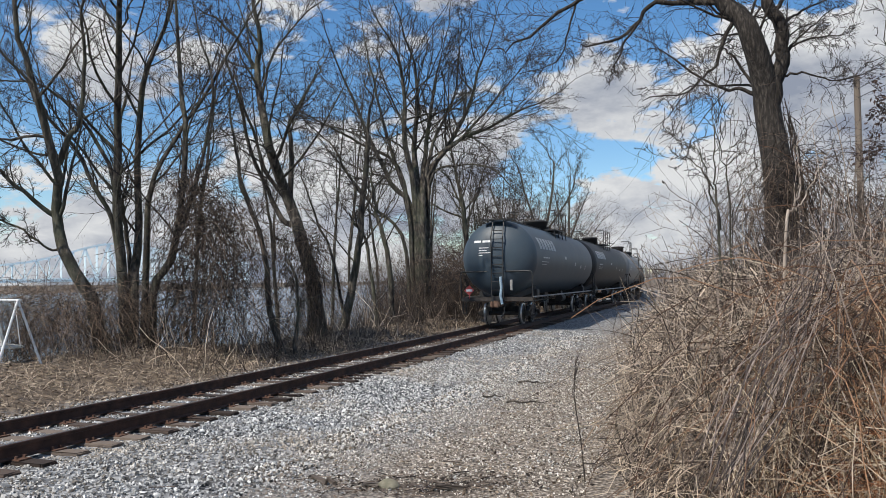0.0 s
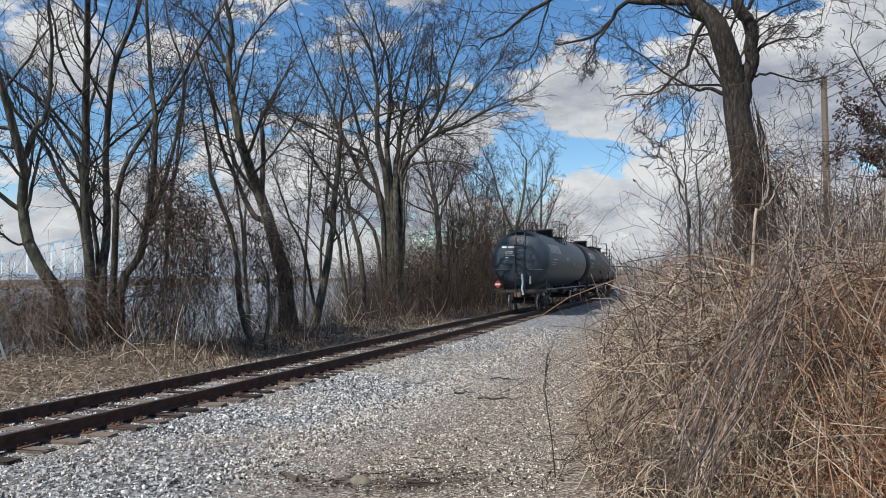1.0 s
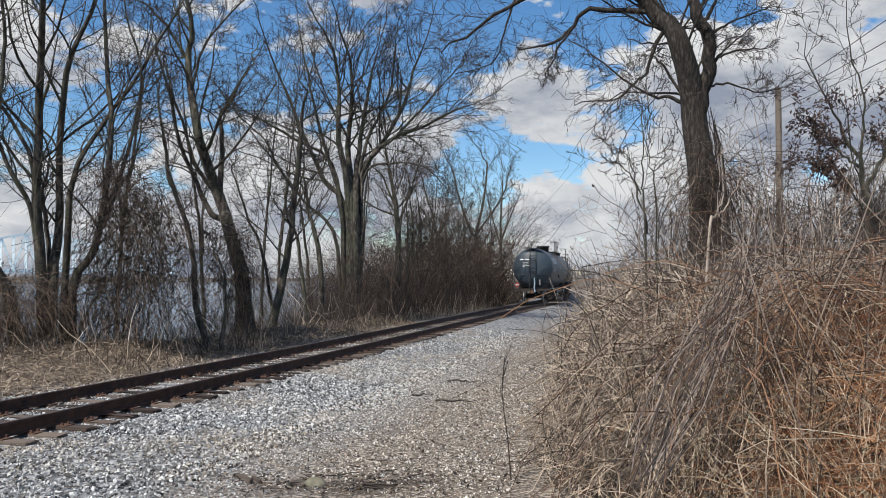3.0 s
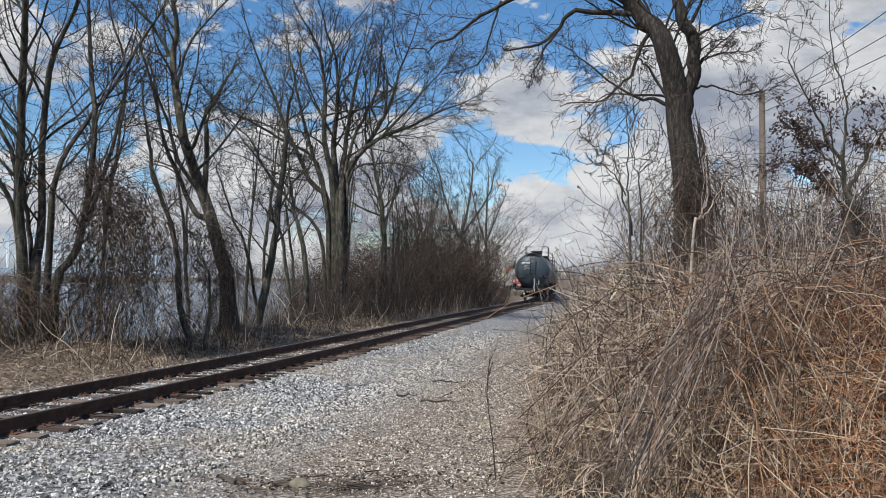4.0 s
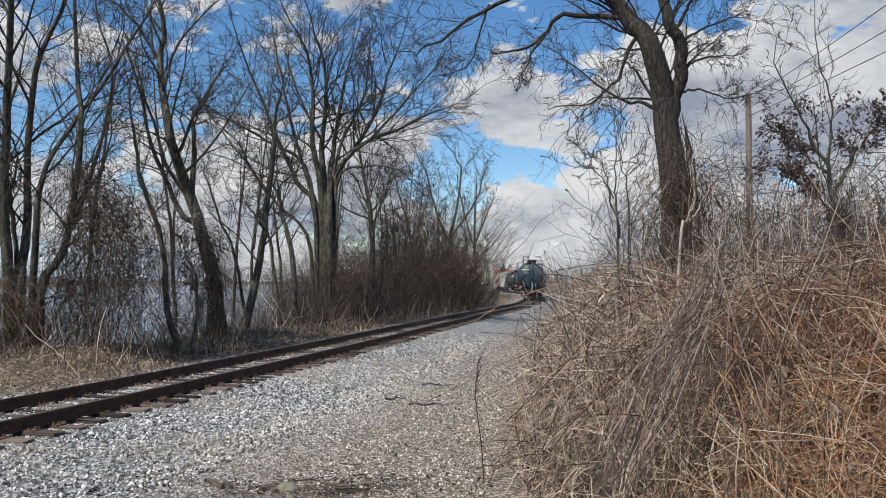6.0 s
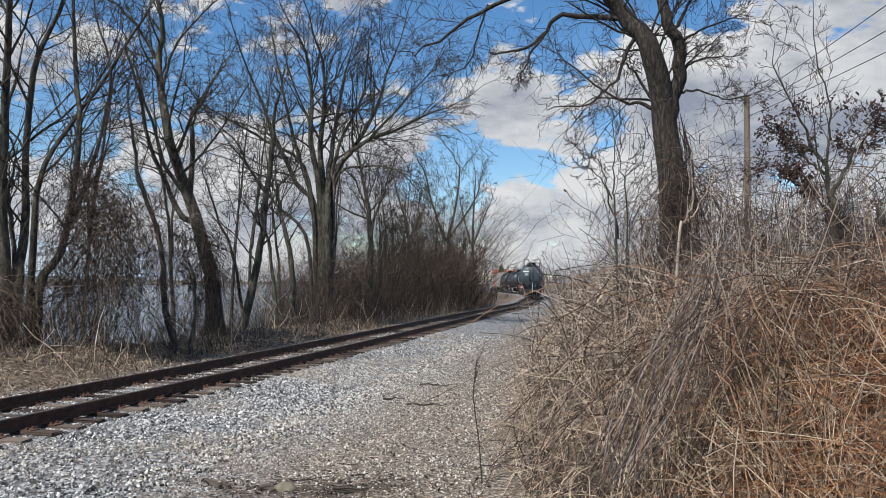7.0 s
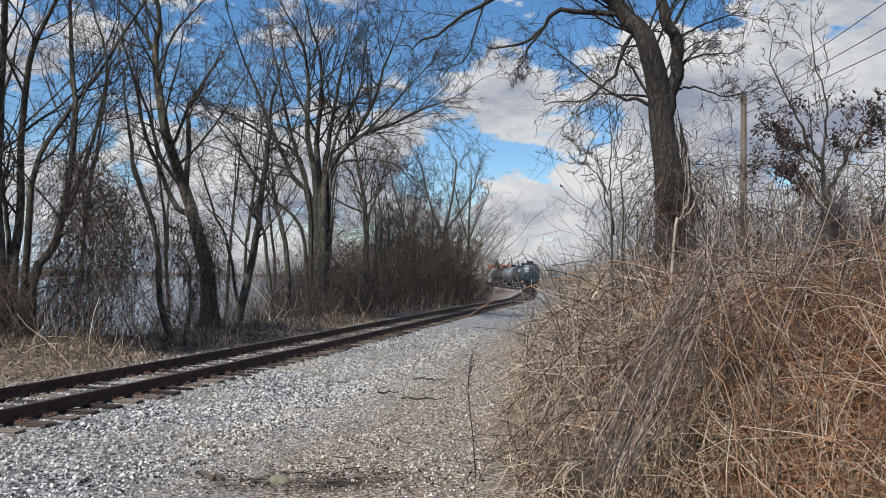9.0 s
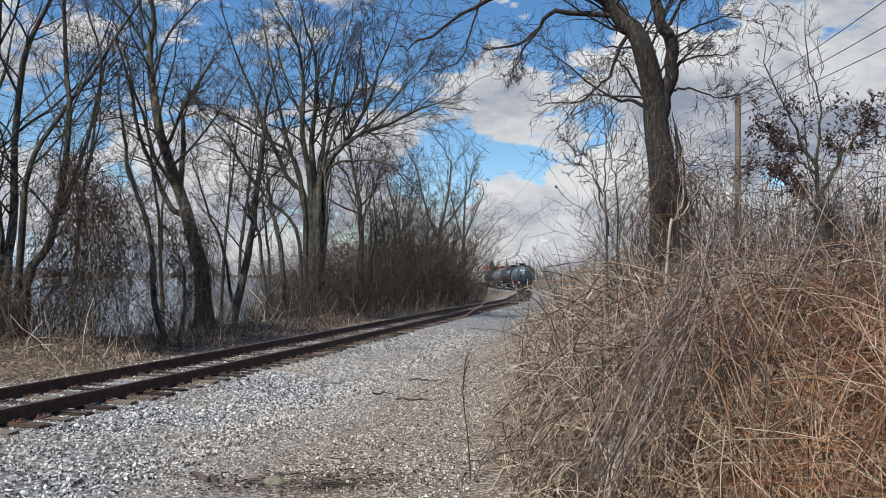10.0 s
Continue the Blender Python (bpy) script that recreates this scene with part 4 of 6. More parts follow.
def sprout(rg, P, Rr, k, n, lo, ratio, angle, up, wig, thin=0.55, tip=0.35, rmin=0.0035, lmin=0.0):
    """k branches from each of the lines P: n points each."""
    M, m, _ = P.shape
    u = lo + (1 - lo) * (np.arange(k)[None, :] + rg.random((M, k))) / k
    f = np.clip(u * (m - 1), 0, m - 1.001)
    i = f.astype(int)
    w = (f - i)[..., None]
    rows = np.arange(M)[:, None]
    at = P[rows, i] * (1 - w) + P[rows, i + 1] * w
    tan = P[rows, i + 1] - P[rows, i]
    tan /= np.linalg.norm(tan, axis=-1, keepdims=True) + 1e-9
    rad = Rr[rows, i] * (1 - w[..., 0]) + Rr[rows, i + 1] * w[..., 0]
    L = np.linalg.norm(np.diff(P, axis=1), axis=2).sum(1)[:, None] * ratio * (1.15 - 0.6 * u) * rg.uniform(0.55, 1.3, (M, k)) + lmin
    perp = rg.normal(size=(M, k, 3))
    perp -= (perp * tan).sum(-1, keepdims=True) * tan
    perp /= np.linalg.norm(perp, axis=-1, keepdims=True) + 1e-9
    a = np.radians(angle * rg.uniform(0.6, 1.4, (M, k)))[..., None]
    d = tan * np.cos(a) + perp * np.sin(a)
    at, d, L, rad = at.reshape(-1, 3), d.reshape(-1, 3), L.ravel(), rad.ravel()
    out = [at]
    for _ in range(n - 1):
        d = d + np.array([0, 0, up]) + rg.normal(size=d.shape) * wig
        d /= np.linalg.norm(d, axis=1, keepdims=True)
        out.append(out[-1] + d * (L / (n - 1))[:, None])
    r0 = np.maximum(rad * thin * rg.uniform(0.6, 1.1, len(rad)), rmin)
    R2 = np.maximum(r0[:, None] * np.linspace(1, tip, n)[None, :], rmin * 0.45)
    return np.stack(out, 1), R2


def leaves_on(rg, G, P, count, size):
    """Small curled leaves hung near the ends of the lines P."""
    i, j = rg.integers(0, len(P), count), rg.integers(1, P.shape[1], count)
    at = P[i, j] + rg.normal(size=(count, 3)) * 0.06
    leaf_cards(rg, G, at, size, None)


def leaf_cards(rg, G, at, size, flat):
    """Folded leaves: two halves bent along the middle."""
    c = len(at)
    a = rg.normal(size=(c, 3)); b = rg.normal(size=(c, 3))
    if flat is not None:
        a[:, 2] *= flat; b[:, 2] *= flat
    a /= np.linalg.norm(a, axis=1, keepdims=True)
    b -= (a * b).sum(1, keepdims=True) * a
    b /= np.linalg.norm(b, axis=1, keepdims=True)
    nrm = np.cross(a, b)
    s = (size * rg.uniform(0.6, 1.4, c))[:, None]
    V = np.stack([at - a * s, at + b * s * 0.42 + nrm * s * 0.3, at + a * s, at - b * s * 0.42 + nrm * s * 0.3], 1).reshape(-1, 3)
    i = np.arange(c)[:, None] * 4
    G.add(V, np.concatenate([i + np.array([[0, 1, 2]]), i + np.array([[0, 2, 3]])]))


def tree(x, y, az, stems, seed, label, n=(11, 7, 5, 3), lo=0.35, up=0.05, bark=None, leaves=0, girth=0.74, limb=0.36, twig_points=2, spray=1.0, tops=4, leaf_below=99.0, twig=0.0062, category="tree"):
    """A bare tree at x, y. Stems: lines of (across, height), with the radius below and above; az turns 'across' square to that way."""
    rg = np.random.default_rng(seed)
    a = radians(az)
    base = float(ground_z([x], [y])[0])
    ob = tagged(new("tree"), label, category, "trees along the railway")
    ob.location = (x, y, base)
    trunk, crown = Geo(), Geo()
    P, Rr = [], []
    for q, r0, r1 in stems:
        depth = 0.0
        if P and q[0][1] > stems[0][0][0][1] + 1.0:
            # a fork leaves the stem that passes nearest
            old = np.concatenate(P)
            across = old[:, 0] * math.cos(a) - old[:, 1] * math.sin(a)
            k = np.argmin((across - q[0][0]) ** 2 + (old[:, 2] + base - q[0][1]) ** 2)
            depth = old[k, 0] * math.sin(a) + old[k, 1] * math.cos(a)
        pts = []
        for i, (u, z) in enumerate(q):
            depth += rg.normal() * 0.06 * (z - q[0][1]) if i else 0
            zz = z - base
            if i == 0 and z < 2.4:
                zz = -0.25
            pts.append((u * math.cos(a) + depth * math.sin(a), -u * math.sin(a) + depth * math.cos(a), zz))
        line = smooth_line(pts, 16)
        sway = np.cumsum(rg.normal(size=(15, 3)) * np.array([0.035, 0.035, 0.0]), 0)
        line[1:] += (sway - sway[-1] * np.linspace(0, 1, 15)[:, None]) * min(1.0, r0 * 5) + rg.normal(size=(15, 3)) * 0.012
        P.append(line)
        w = np.linspace(0, 1, 16)
        rad = r0 + (r1 - r0) * w ** 0.75
        if q[0][1] < 2.4:
            rad[0] *= 1.35
        Rr.append(rad * girth)
    P, Rr = np.array(P), np.array(Rr)
    # stems go on to a thin top
    trunk.tube(P, Rr, 10)
    up3 = np.linspace(0, 1, 6)[None, :, None]
    end = P[:, -1] - P[:, -3]
    end /= np.linalg.norm(end, axis=1, keepdims=True)
    end[:, 2] += 0.3
    L = np.linalg.norm(np.diff(P, axis=1), axis=2).sum(1)[:, None, None]
    Q = P[:, -1][:, None] + end[:, None] * up3 * L * 0.22 + np.concatenate([np.zeros((len(P), 1, 3)), rg.normal(size=(len(P), 5, 3)) * 0.08], 1)
    QR = Rr[:, -1][:, None] * np.linspace(1, 0.2, 6)[None, :]
    trunk.tube(Q, QR, 6)
    A, AR = sprout(rg, P, Rr, n[0], 8, lo, 0.34, 46, up + 0.02, 0.15, limb)
    A2, AR2 = sprout(rg, Q, QR, tops, 8, 0.1, 0.6, 40, up, 0.12, 0.7)
    A, AR = np.concatenate([A, A2]), np.concatenate([AR, AR2])
    trunk.tube(A, AR, 5)
    B, BR = sprout(rg, A, AR, n[1], 6, 0.2, 0.46 * spray, 42, up, 0.19, 0.62, rmin=twig * 1.5)
    crown.tube(B, BR, 3)
    C, CR = sprout(rg, B, BR, n[2], 4, 0.2, 0.62 * spray, 42, up * 0.6, 0.2, 0.62, rmin=twig * 1.0)
    crown.tube(C, CR, 3)
    D, DR = sprout(rg, C, CR, n[3], twig_points, 0.15, 0.78 * spray, 38, up * 0.4, 0.2, 0.7, rmin=twig * 0.62)
    crown.tube(D, DR, 3)
    part("trunk", trunk.mesh("trunk", bark or BARK, True), None, ob)
    part("crown", crown.mesh("crown", TWIG), None, ob, "fine bare twigs")
    if leaves:
        g = Geo()
        leaves_on(rg, g, C[C[..., 2].max(1) + base < leaf_below][:, 1:], leaves, 0.036)
        part("dead_leaves", g.mesh("dead_leaves", DEAD_LEAF), None, ob, "clusters of dead brown leaves")
    return ob


def shrub_mesh(seed, height, stems, spread, mat, n=(5, 4, 3), name="shrub", lean_most=0.5, wild=1.0):
    rg = np.random.default_rng(seed)
    g = Geo()
    th = rg.uniform(0, 2 * np.pi, stems)
    rr = spread * np.sqrt(rg.random(stems))
    lean = rg.uniform(0.05, lean_most, stems)
    h = height * rg.uniform(0.55, 1.1, stems)
    k = np.linspace(0, 1, 7)
    ang = th + rg.normal(size=stems) * 0.7
    P = np.zeros((stems, 7, 3))
    P[..., 0] = (rr * np.cos(th))[:, None] + (np.cos(ang) * lean * h)[:, None] * k ** 1.5
    P[..., 1] = (rr * np.sin(th))[:, None] + (np.sin(ang) * lean * h)[:, None] * k ** 1.5
    P[..., 2] = h[:, None] * k - 0.1
    P[:, 1:] += rg.normal(size=(stems, 6, 3)) * 0.05 * wild
    R0 = rg.uniform(0.008, 0.02, stems)[:, None] * np.linspace(1, 0.35, 7)
    g.tube(P, R0, 4)
    A, AR = sprout(rg, P, R0, n[0], 4, 0.15, 0.4, 38 + 9 * (wild - 1), 0.06 / wild, 0.18 * wild ** 0.4, 0.6)
    g.tube(A, AR, 3)
    B, BR = sprout(rg, A, AR, n[1], 3, 0.15, 0.55, 40, 0.03, 0.18, 0.7)
    g.tube(B, BR, 3)
    if n[2]:
        C, CR = sprout(rg, B, BR, n[2], 2, 0.1, 0.7, 40, 0.02, 0.18, 0.7)
        g.tube(C, CR, 3)
    return g.mesh(name, mat)


tree(-8.64, 21.32, -22.1, [
        ([(0.0, -0.08), (-0.43, 1.46), (-1.0, 2.71), (-1.21, 3.61), (-1.17, 4.98), (-1.57, 6.21), (-1.83, 7.1), (-2.09, 7.98), (-2.19, 9.11)], 0.27, 0.06),
        ([(-1.17, 4.98), (-0.96, 5.59), (-0.75, 6.04), (-0.59, 7.19), (-0.65, 8.59), (-0.59, 9.3)], 0.12, 0.04),
        ([(-1.21, 3.61), (-1.72, 4.06), (-2.32, 4.6), (-2.77, 5.0)], 0.1, 0.045),
        ([(-1.2, 4.42), (-1.32, 4.52), (-1.93, 5.4), (-2.53, 6.49)], 0.075, 0.03),
        ([(-1.11, 2.84), (-1.41, 2.82), (-2.12, 3.37), (-2.63, 3.62)], 0.05, 0.03),
    ], 65, 'tall bare riverside tree leaning over the bank', n=(14, 6, 3, 2), limb=0.46, spray=1.15)
tree(-9.56, 25.25, -20.7, [
        ([(0.0, -0.44), (-0.31, 2.18), (-0.47, 4.22), (-0.42, 6.55), (-0.47, 8.61), (-0.37, 10.01), (-0.2, 10.72)], 0.26, 0.08),
        ([(0.06, -0.45), (0.06, 1.9), (0.23, 3.27), (0.2, 5.19), (0.33, 7.99), (0.66, 8.99), (1.19, 10.58)], 0.24, 0.07),
        ([(-0.31, 2.49), (-0.5, 3.94), (-1.01, 4.88), (-1.56, 6.08), (-2.24, 6.82), (-2.66, 7.37)], 0.12, 0.05),
        ([(-0.47, 4.74), (-0.63, 5.59), (-1.44, 7.03), (-2.29, 7.8), (-2.9, 8.01), (-3.6, 8.03)], 0.1, 0.03),
        ([(0.06, 1.9), (-0.06, 2.84), (-0.24, 4.22), (-0.21, 4.75)], 0.12, 0.06),
    ], 66, 'bare multi-stemmed riverside tree with dark bark', n=(14, 6, 3, 2), limb=0.46, spray=1.15)
tree(-8.29, 23.59, -19.4, [
        ([(0.0, -0.3), (-0.06, 1.79), (0.42, 2.65), (0.67, 4.58), (0.8, 6.55), (0.68, 8.51), (0.68, 10.22)], 0.2, 0.06),
        ([(-0.26, 0.35), (-0.21, 3.25), (-0.03, 4.55), (0.42, 5.74), (1.29, 7.23), (2.07, 8.62), (2.59, 9.6)], 0.15, 0.035),
        ([(0.59, 3.25), (0.92, 3.94), (1.42, 5.78), (1.68, 7.66), (1.24, 9.26)], 0.11, 0.035),
        ([(-0.06, 1.95), (0.43, 1.05), (0.68, 1.45), (0.59, 1.94)], 0.05, 0.02),
    ], 67, 'bare forked riverside tree hung with vines', n=(14, 6, 3, 2), limb=0.46, spray=1.15)
tree(-4.79, 24.54, -11.1, [
        ([(0.0, -0.45), (-0.32, 1.05), (-0.56, 2.9), (-1.07, 4.61), (-1.32, 5.94), (-1.52, 6.95)], 0.16, 0.045),
        ([(0.33, -0.46), (0.39, 1.3), (0.26, 2.4)], 0.1, 0.05),
    ], 68, 'slender bare tree leaning beside the track', n=(8, 6, 4, 2), limb=0.46)
tree(-4.36, 28.67, -8.7, [
        ([(0.0, -0.56), (-0.14, 1.81), (-0.52, 3.06), (-0.87, 4.3), (-1.4, 5.7), (-1.78, 6.78), (-1.98, 8.18), (-2.13, 9.74), (-1.97, 10.52), (-2.19, 11.77)], 0.42, 0.09),
        ([(-0.95, 4.55), (-0.86, 6.63), (-0.93, 7.56), (-0.32, 8.37), (0.02, 9.24)], 0.15, 0.05),
        ([(-0.91, 3.98), (-1.18, 4.16), (-1.71, 5.22), (-2.3, 6.61), (-2.6, 8.17), (-3.07, 9.56)], 0.17, 0.05),
        ([(-2.11, 9.58), (-2.68, 10.56), (-3.44, 11.33), (-4.01, 11.7)], 0.09, 0.03),
        ([(-1.98, 8.0), (-1.53, 9.8), (-0.74, 11.02), (0.05, 11.85)], 0.08, 0.03),
    ], 69, 'stout bare tree with greenish grey bark, leaning', n=(14, 6, 3, 2), limb=0.46, spray=1.15)
tree(-3.94, 30.75, -7.3, [
        ([(0.0, -0.64), (0.52, 1.79), (0.71, 3.46), (1.07, 5.8), (1.18, 7.41)], 0.25, 0.11),
        ([(0.94, 5.16), (0.32, 6.12), (-0.1, 6.97), (-1.14, 7.92)], 0.08, 0.03),
        ([(0.8, 3.99), (1.47, 5.48), (2.23, 6.13)], 0.07, 0.03),
        ([(0.39, 1.45), (-0.14, 2.73), (-0.65, 4.0), (-1.16, 5.48)], 0.1, 0.04),
    ], 70, 'broken grey trunk with a few bare limbs', n=(8, 5, 4, 2))
tree(-1.16, 41.98, -1.6, [
        ([(-0.16, 1.22), (-0.18, 2.79), (-0.58, 6.02), (-1.29, 6.72), (-2.01, 8.14), (-2.9, 10.09), (-3.28, 11.17), (-3.99, 12.78), (-4.37, 13.86)], 0.3, 0.05),
        ([(-0.36, 1.22), (-0.48, 4.65), (-1.13, 7.79), (-3.08, 9.03), (-4.65, 9.87), (-5.7, 10.37)], 0.2, 0.04),
        ([(-0.08, 1.22), (-0.21, 6.03), (-0.69, 8.89), (-0.8, 11.43), (-1.08, 13.45), (-1.71, 14.7)], 0.32, 0.055),
        ([(0.09, 1.22), (-0.04, 6.03), (-0.15, 8.91), (0.0, 11.11), (-0.11, 13.32), (-0.66, 14.55)], 0.34, 0.055),
        ([(0.26, 1.22), (0.22, 6.03), (0.39, 8.4), (0.83, 10.76), (1.07, 12.61), (1.32, 14.11)], 0.3, 0.05),
        ([(0.32, 1.22), (0.32, 6.76), (1.37, 8.6), (2.62, 10.82), (3.16, 12.69), (3.53, 13.65)], 0.28, 0.05),
        ([(0.4, 1.22), (0.41, 6.67), (1.74, 8.96), (3.73, 9.95), (5.4, 10.74), (6.44, 11.1)], 0.24, 0.04),
        ([(0.48, 1.79), (0.49, 6.96), (2.28, 9.18), (3.93, 11.07), (5.01, 12.41)], 0.2, 0.04),
        ([(0.46, 4.08), (0.66, 7.25), (2.12, 7.81), (3.74, 7.64), (4.86, 6.47)], 0.13, 0.035),
        ([(-0.44, 1.22), (-0.84, 4.07), (-2.32, 5.76), (-3.73, 7.73), (-4.57, 8.56)], 0.18, 0.04),
        ([(-0.23, 5.22), (-0.99, 7.5), (-1.81, 10.36), (-2.4, 12.93), (-2.7, 14.51)], 0.18, 0.045),
        ([(0.22, 5.8), (0.76, 8.99), (1.89, 11.35), (2.16, 13.56)], 0.17, 0.045),
    ], 71, 'large bare tree with a broad fan-shaped crown', n=(20, 7, 4, 2), lo=0.36, up=0.02, girth=0.72, spray=0.85, limb=0.42, twig=0.0082)
tree(1.37, 48.48, 1.6, [
        ([(-0.01, 0.47), (0.05, 5.05), (-0.26, 7.12), (-0.68, 9.12)], 0.3, 0.1),
        ([(-0.02, 5.12), (0.83, 7.13), (1.32, 8.81)], 0.12, 0.04),
        ([(-0.16, 6.12), (-0.83, 7.78), (-1.5, 8.43)], 0.1, 0.04),
    ], 72, 'bare dark-stemmed tree among shrubs on the river bank', n=(14, 6, 3, 2), limb=0.46, spray=1.15)
tree(-2.34, 35.92, -3.7, [
        ([(0.14, 0.1), (-0.09, 3.25), (-0.44, 4.71), (-0.65, 5.93)], 0.2, 0.08),
        ([(-0.39, 0.34), (-0.98, 3.49), (-1.53, 4.45)], 0.14, 0.06),
    ], 73, 'thin forked bare tree standing beside the river', n=(8, 6, 4, 2), limb=0.46)
tree(9.24, 75.44, 7.0, [
        ([(-0.01, -0.28), (0.07, 5.45), (0.58, 8.59), (0.99, 12.27), (0.73, 13.33)], 0.28, 0.06),
        ([(0.07, 5.45), (-1.35, 9.11), (-2.15, 12.27), (-2.68, 13.05)], 0.18, 0.05),
        ([(0.12, 5.97), (2.57, 9.65), (3.09, 11.75)], 0.15, 0.05),
        ([(-3.4, -0.3), (-3.43, 5.96), (-4.5, 9.63), (-5.04, 11.73)], 0.2, 0.06),
    ], 74, 'distant bare tree at the bend of the track', n=(14, 6, 4, 2), lo=0.25, spray=0.8, twig=0.0098)
tree(13.99, 90.93, 8.7, [
        ([(0.05, -0.4), (0.04, 5.58), (0.03, 9.38), (0.15, 12.56), (0.27, 13.7)], 0.26, 0.05),
        ([(0.04, 5.58), (-1.11, 9.38), (-1.62, 12.24)], 0.15, 0.04),
        ([(0.1, 6.22), (1.42, 9.38), (2.17, 11.29)], 0.15, 0.04),
    ], 75, 'distant bare spreading tree at the bend of the track', n=(14, 6, 4, 2), lo=0.25, spray=0.8, twig=0.0098)
tree(6.00, 14.25, 22.8, [
        ([(-0.1, 2.16), (-0.05, 3.06), (-0.14, 4.11), (-0.23, 5.03), (-0.41, 5.91), (-0.66, 6.46), (-0.98, 6.83), (-1.31, 7.23)], 0.34, 0.15),
        ([(-0.21, 4.88), (-0.1, 5.45), (-0.04, 5.75), (-0.06, 6.28), (-0.22, 6.69), (-0.31, 7.24)], 0.16, 0.11),
        ([(-1.01, 6.81), (-1.18, 6.8), (-2.12, 6.93), (-2.4, 6.67), (-2.81, 6.36), (-3.23, 6.29)], 0.075, 0.02),
        ([(-1.31, 7.18), (-2.18, 7.43), (-3.16, 7.3), (-3.95, 6.95), (-4.46, 6.56), (-4.83, 6.48)], 0.07, 0.018),
        ([(-3.5, 7.18), (-3.59, 7.13), (-3.8, 6.51), (-3.95, 6.09), (-4.45, 5.88)], 0.03, 0.01),
        ([(-2.45, 6.63), (-2.72, 6.27), (-2.84, 5.98), (-3.0, 5.75)], 0.03, 0.01),
        ([(-0.72, 6.54), (-0.99, 6.01), (-1.09, 5.62), (-1.32, 5.46), (-1.58, 5.17), (-2.26, 5.18)], 0.045, 0.012),
        ([(-0.35, 5.05), (-0.73, 5.23), (-1.05, 5.28), (-1.72, 5.8), (-2.12, 6.16)], 0.05, 0.012),
        ([(-0.29, 5.1), (-0.48, 5.26), (-0.83, 5.81), (-1.03, 6.09)], 0.05, 0.015),
        ([(-0.04, 5.75), (0.37, 5.99), (1.04, 6.01)], 0.035, 0.008),
        ([(-0.06, 6.28), (0.47, 6.54), (1.14, 6.79)], 0.035, 0.008),
        ([(-0.05, 5.55), (0.17, 5.95), (0.86, 6.51)], 0.035, 0.008),
        ([(-0.09, 5.34), (0.27, 5.43), (0.75, 5.24), (1.22, 5.26)], 0.03, 0.008),
        ([(-0.09, 6.49), (0.13, 6.89), (0.33, 7.28)], 0.05, 0.02),
    ], 49, 'big old bare tree with drooping branches and vine-wrapped trunk', n=(15, 4, 3, 1), lo=0.44, girth=0.92, up=-0.012, bark=BARK_RED, limb=0.16, twig_points=3, spray=1.5, tops=1, twig=0.0047)
tree(7.45, 11.86, 32.1, [
        ([(0.09, 2.12), (0.02, 2.73), (-0.01, 3.16), (-0.12, 3.69), (-0.35, 4.15), (-0.51, 4.61)], 0.09, 0.02),
        ([(-0.02, 3.25), (0.27, 3.84), (0.62, 4.29)], 0.05, 0.012),
        ([(-0.1, 3.65), (-0.02, 4.47), (-0.22, 5.29), (-0.25, 6.01)], 0.03, 0.008),
        ([(-0.07, 3.56), (-0.36, 3.79), (-0.72, 4.31)], 0.04, 0.012),
        ([(0.02, 2.73), (-0.28, 3.26), (-0.69, 3.55)], 0.03, 0.01),
    ], 51, 'small tree keeping clusters of dead brown leaves', n=(7, 4, 3, 2), lo=0.3, leaves=2400, leaf_below=4.7, twig=0.0046)


tree(3.50, 10.43, 18.6, [
        ([(0.09, 1.99), (-0.01, 2.59), (-0.03, 3.11), (0.01, 3.78)], 0.028, 0.008),
        ([(0.03, 2.44), (-0.1, 3.03), (-0.27, 3.33), (-0.46, 3.43)], 0.02, 0.006),
        ([(0.13, 1.99), (0.15, 2.73), (0.07, 3.33), (-0.02, 3.96)], 0.02, 0.006),
        ([(-0.04, 2.96), (-0.21, 3.45), (-0.28, 3.54)], 0.014, 0.006),
    ], 52, 'slender dark sapling standing out of the thicket', n=(6, 4, 3, 2), lo=0.3, limb=0.5, spray=0.8, twig=0.0042)
tree(3.31, 7.94, 22.6, [
        ([(-0.08, 1.73), (-0.02, 2.19), (0.07, 2.47), (0.17, 2.7)], 0.028, 0.01),
        ([(0.07, 2.47), (0.14, 2.53), (0.29, 2.81)], 0.014, 0.006),
    ], 53, 'pale bare broken sapling leaning in the thicket', n=(3, 3, 2, 1), lo=0.5, bark=CANE_PALE, limb=0.4, tops=1, twig=0.004)


def put(name, me, x, y, turn, k, label, category, group, sink=0.0):
    ob = new(name, me)
    ob.matrix_basis = pose(x, y, float(ground_z([x], [y])[0]) - sink, 0, 0, turn) @ Matrix.Diagonal((k, k, k, 1))
    return tagged(ob, label, category, group)


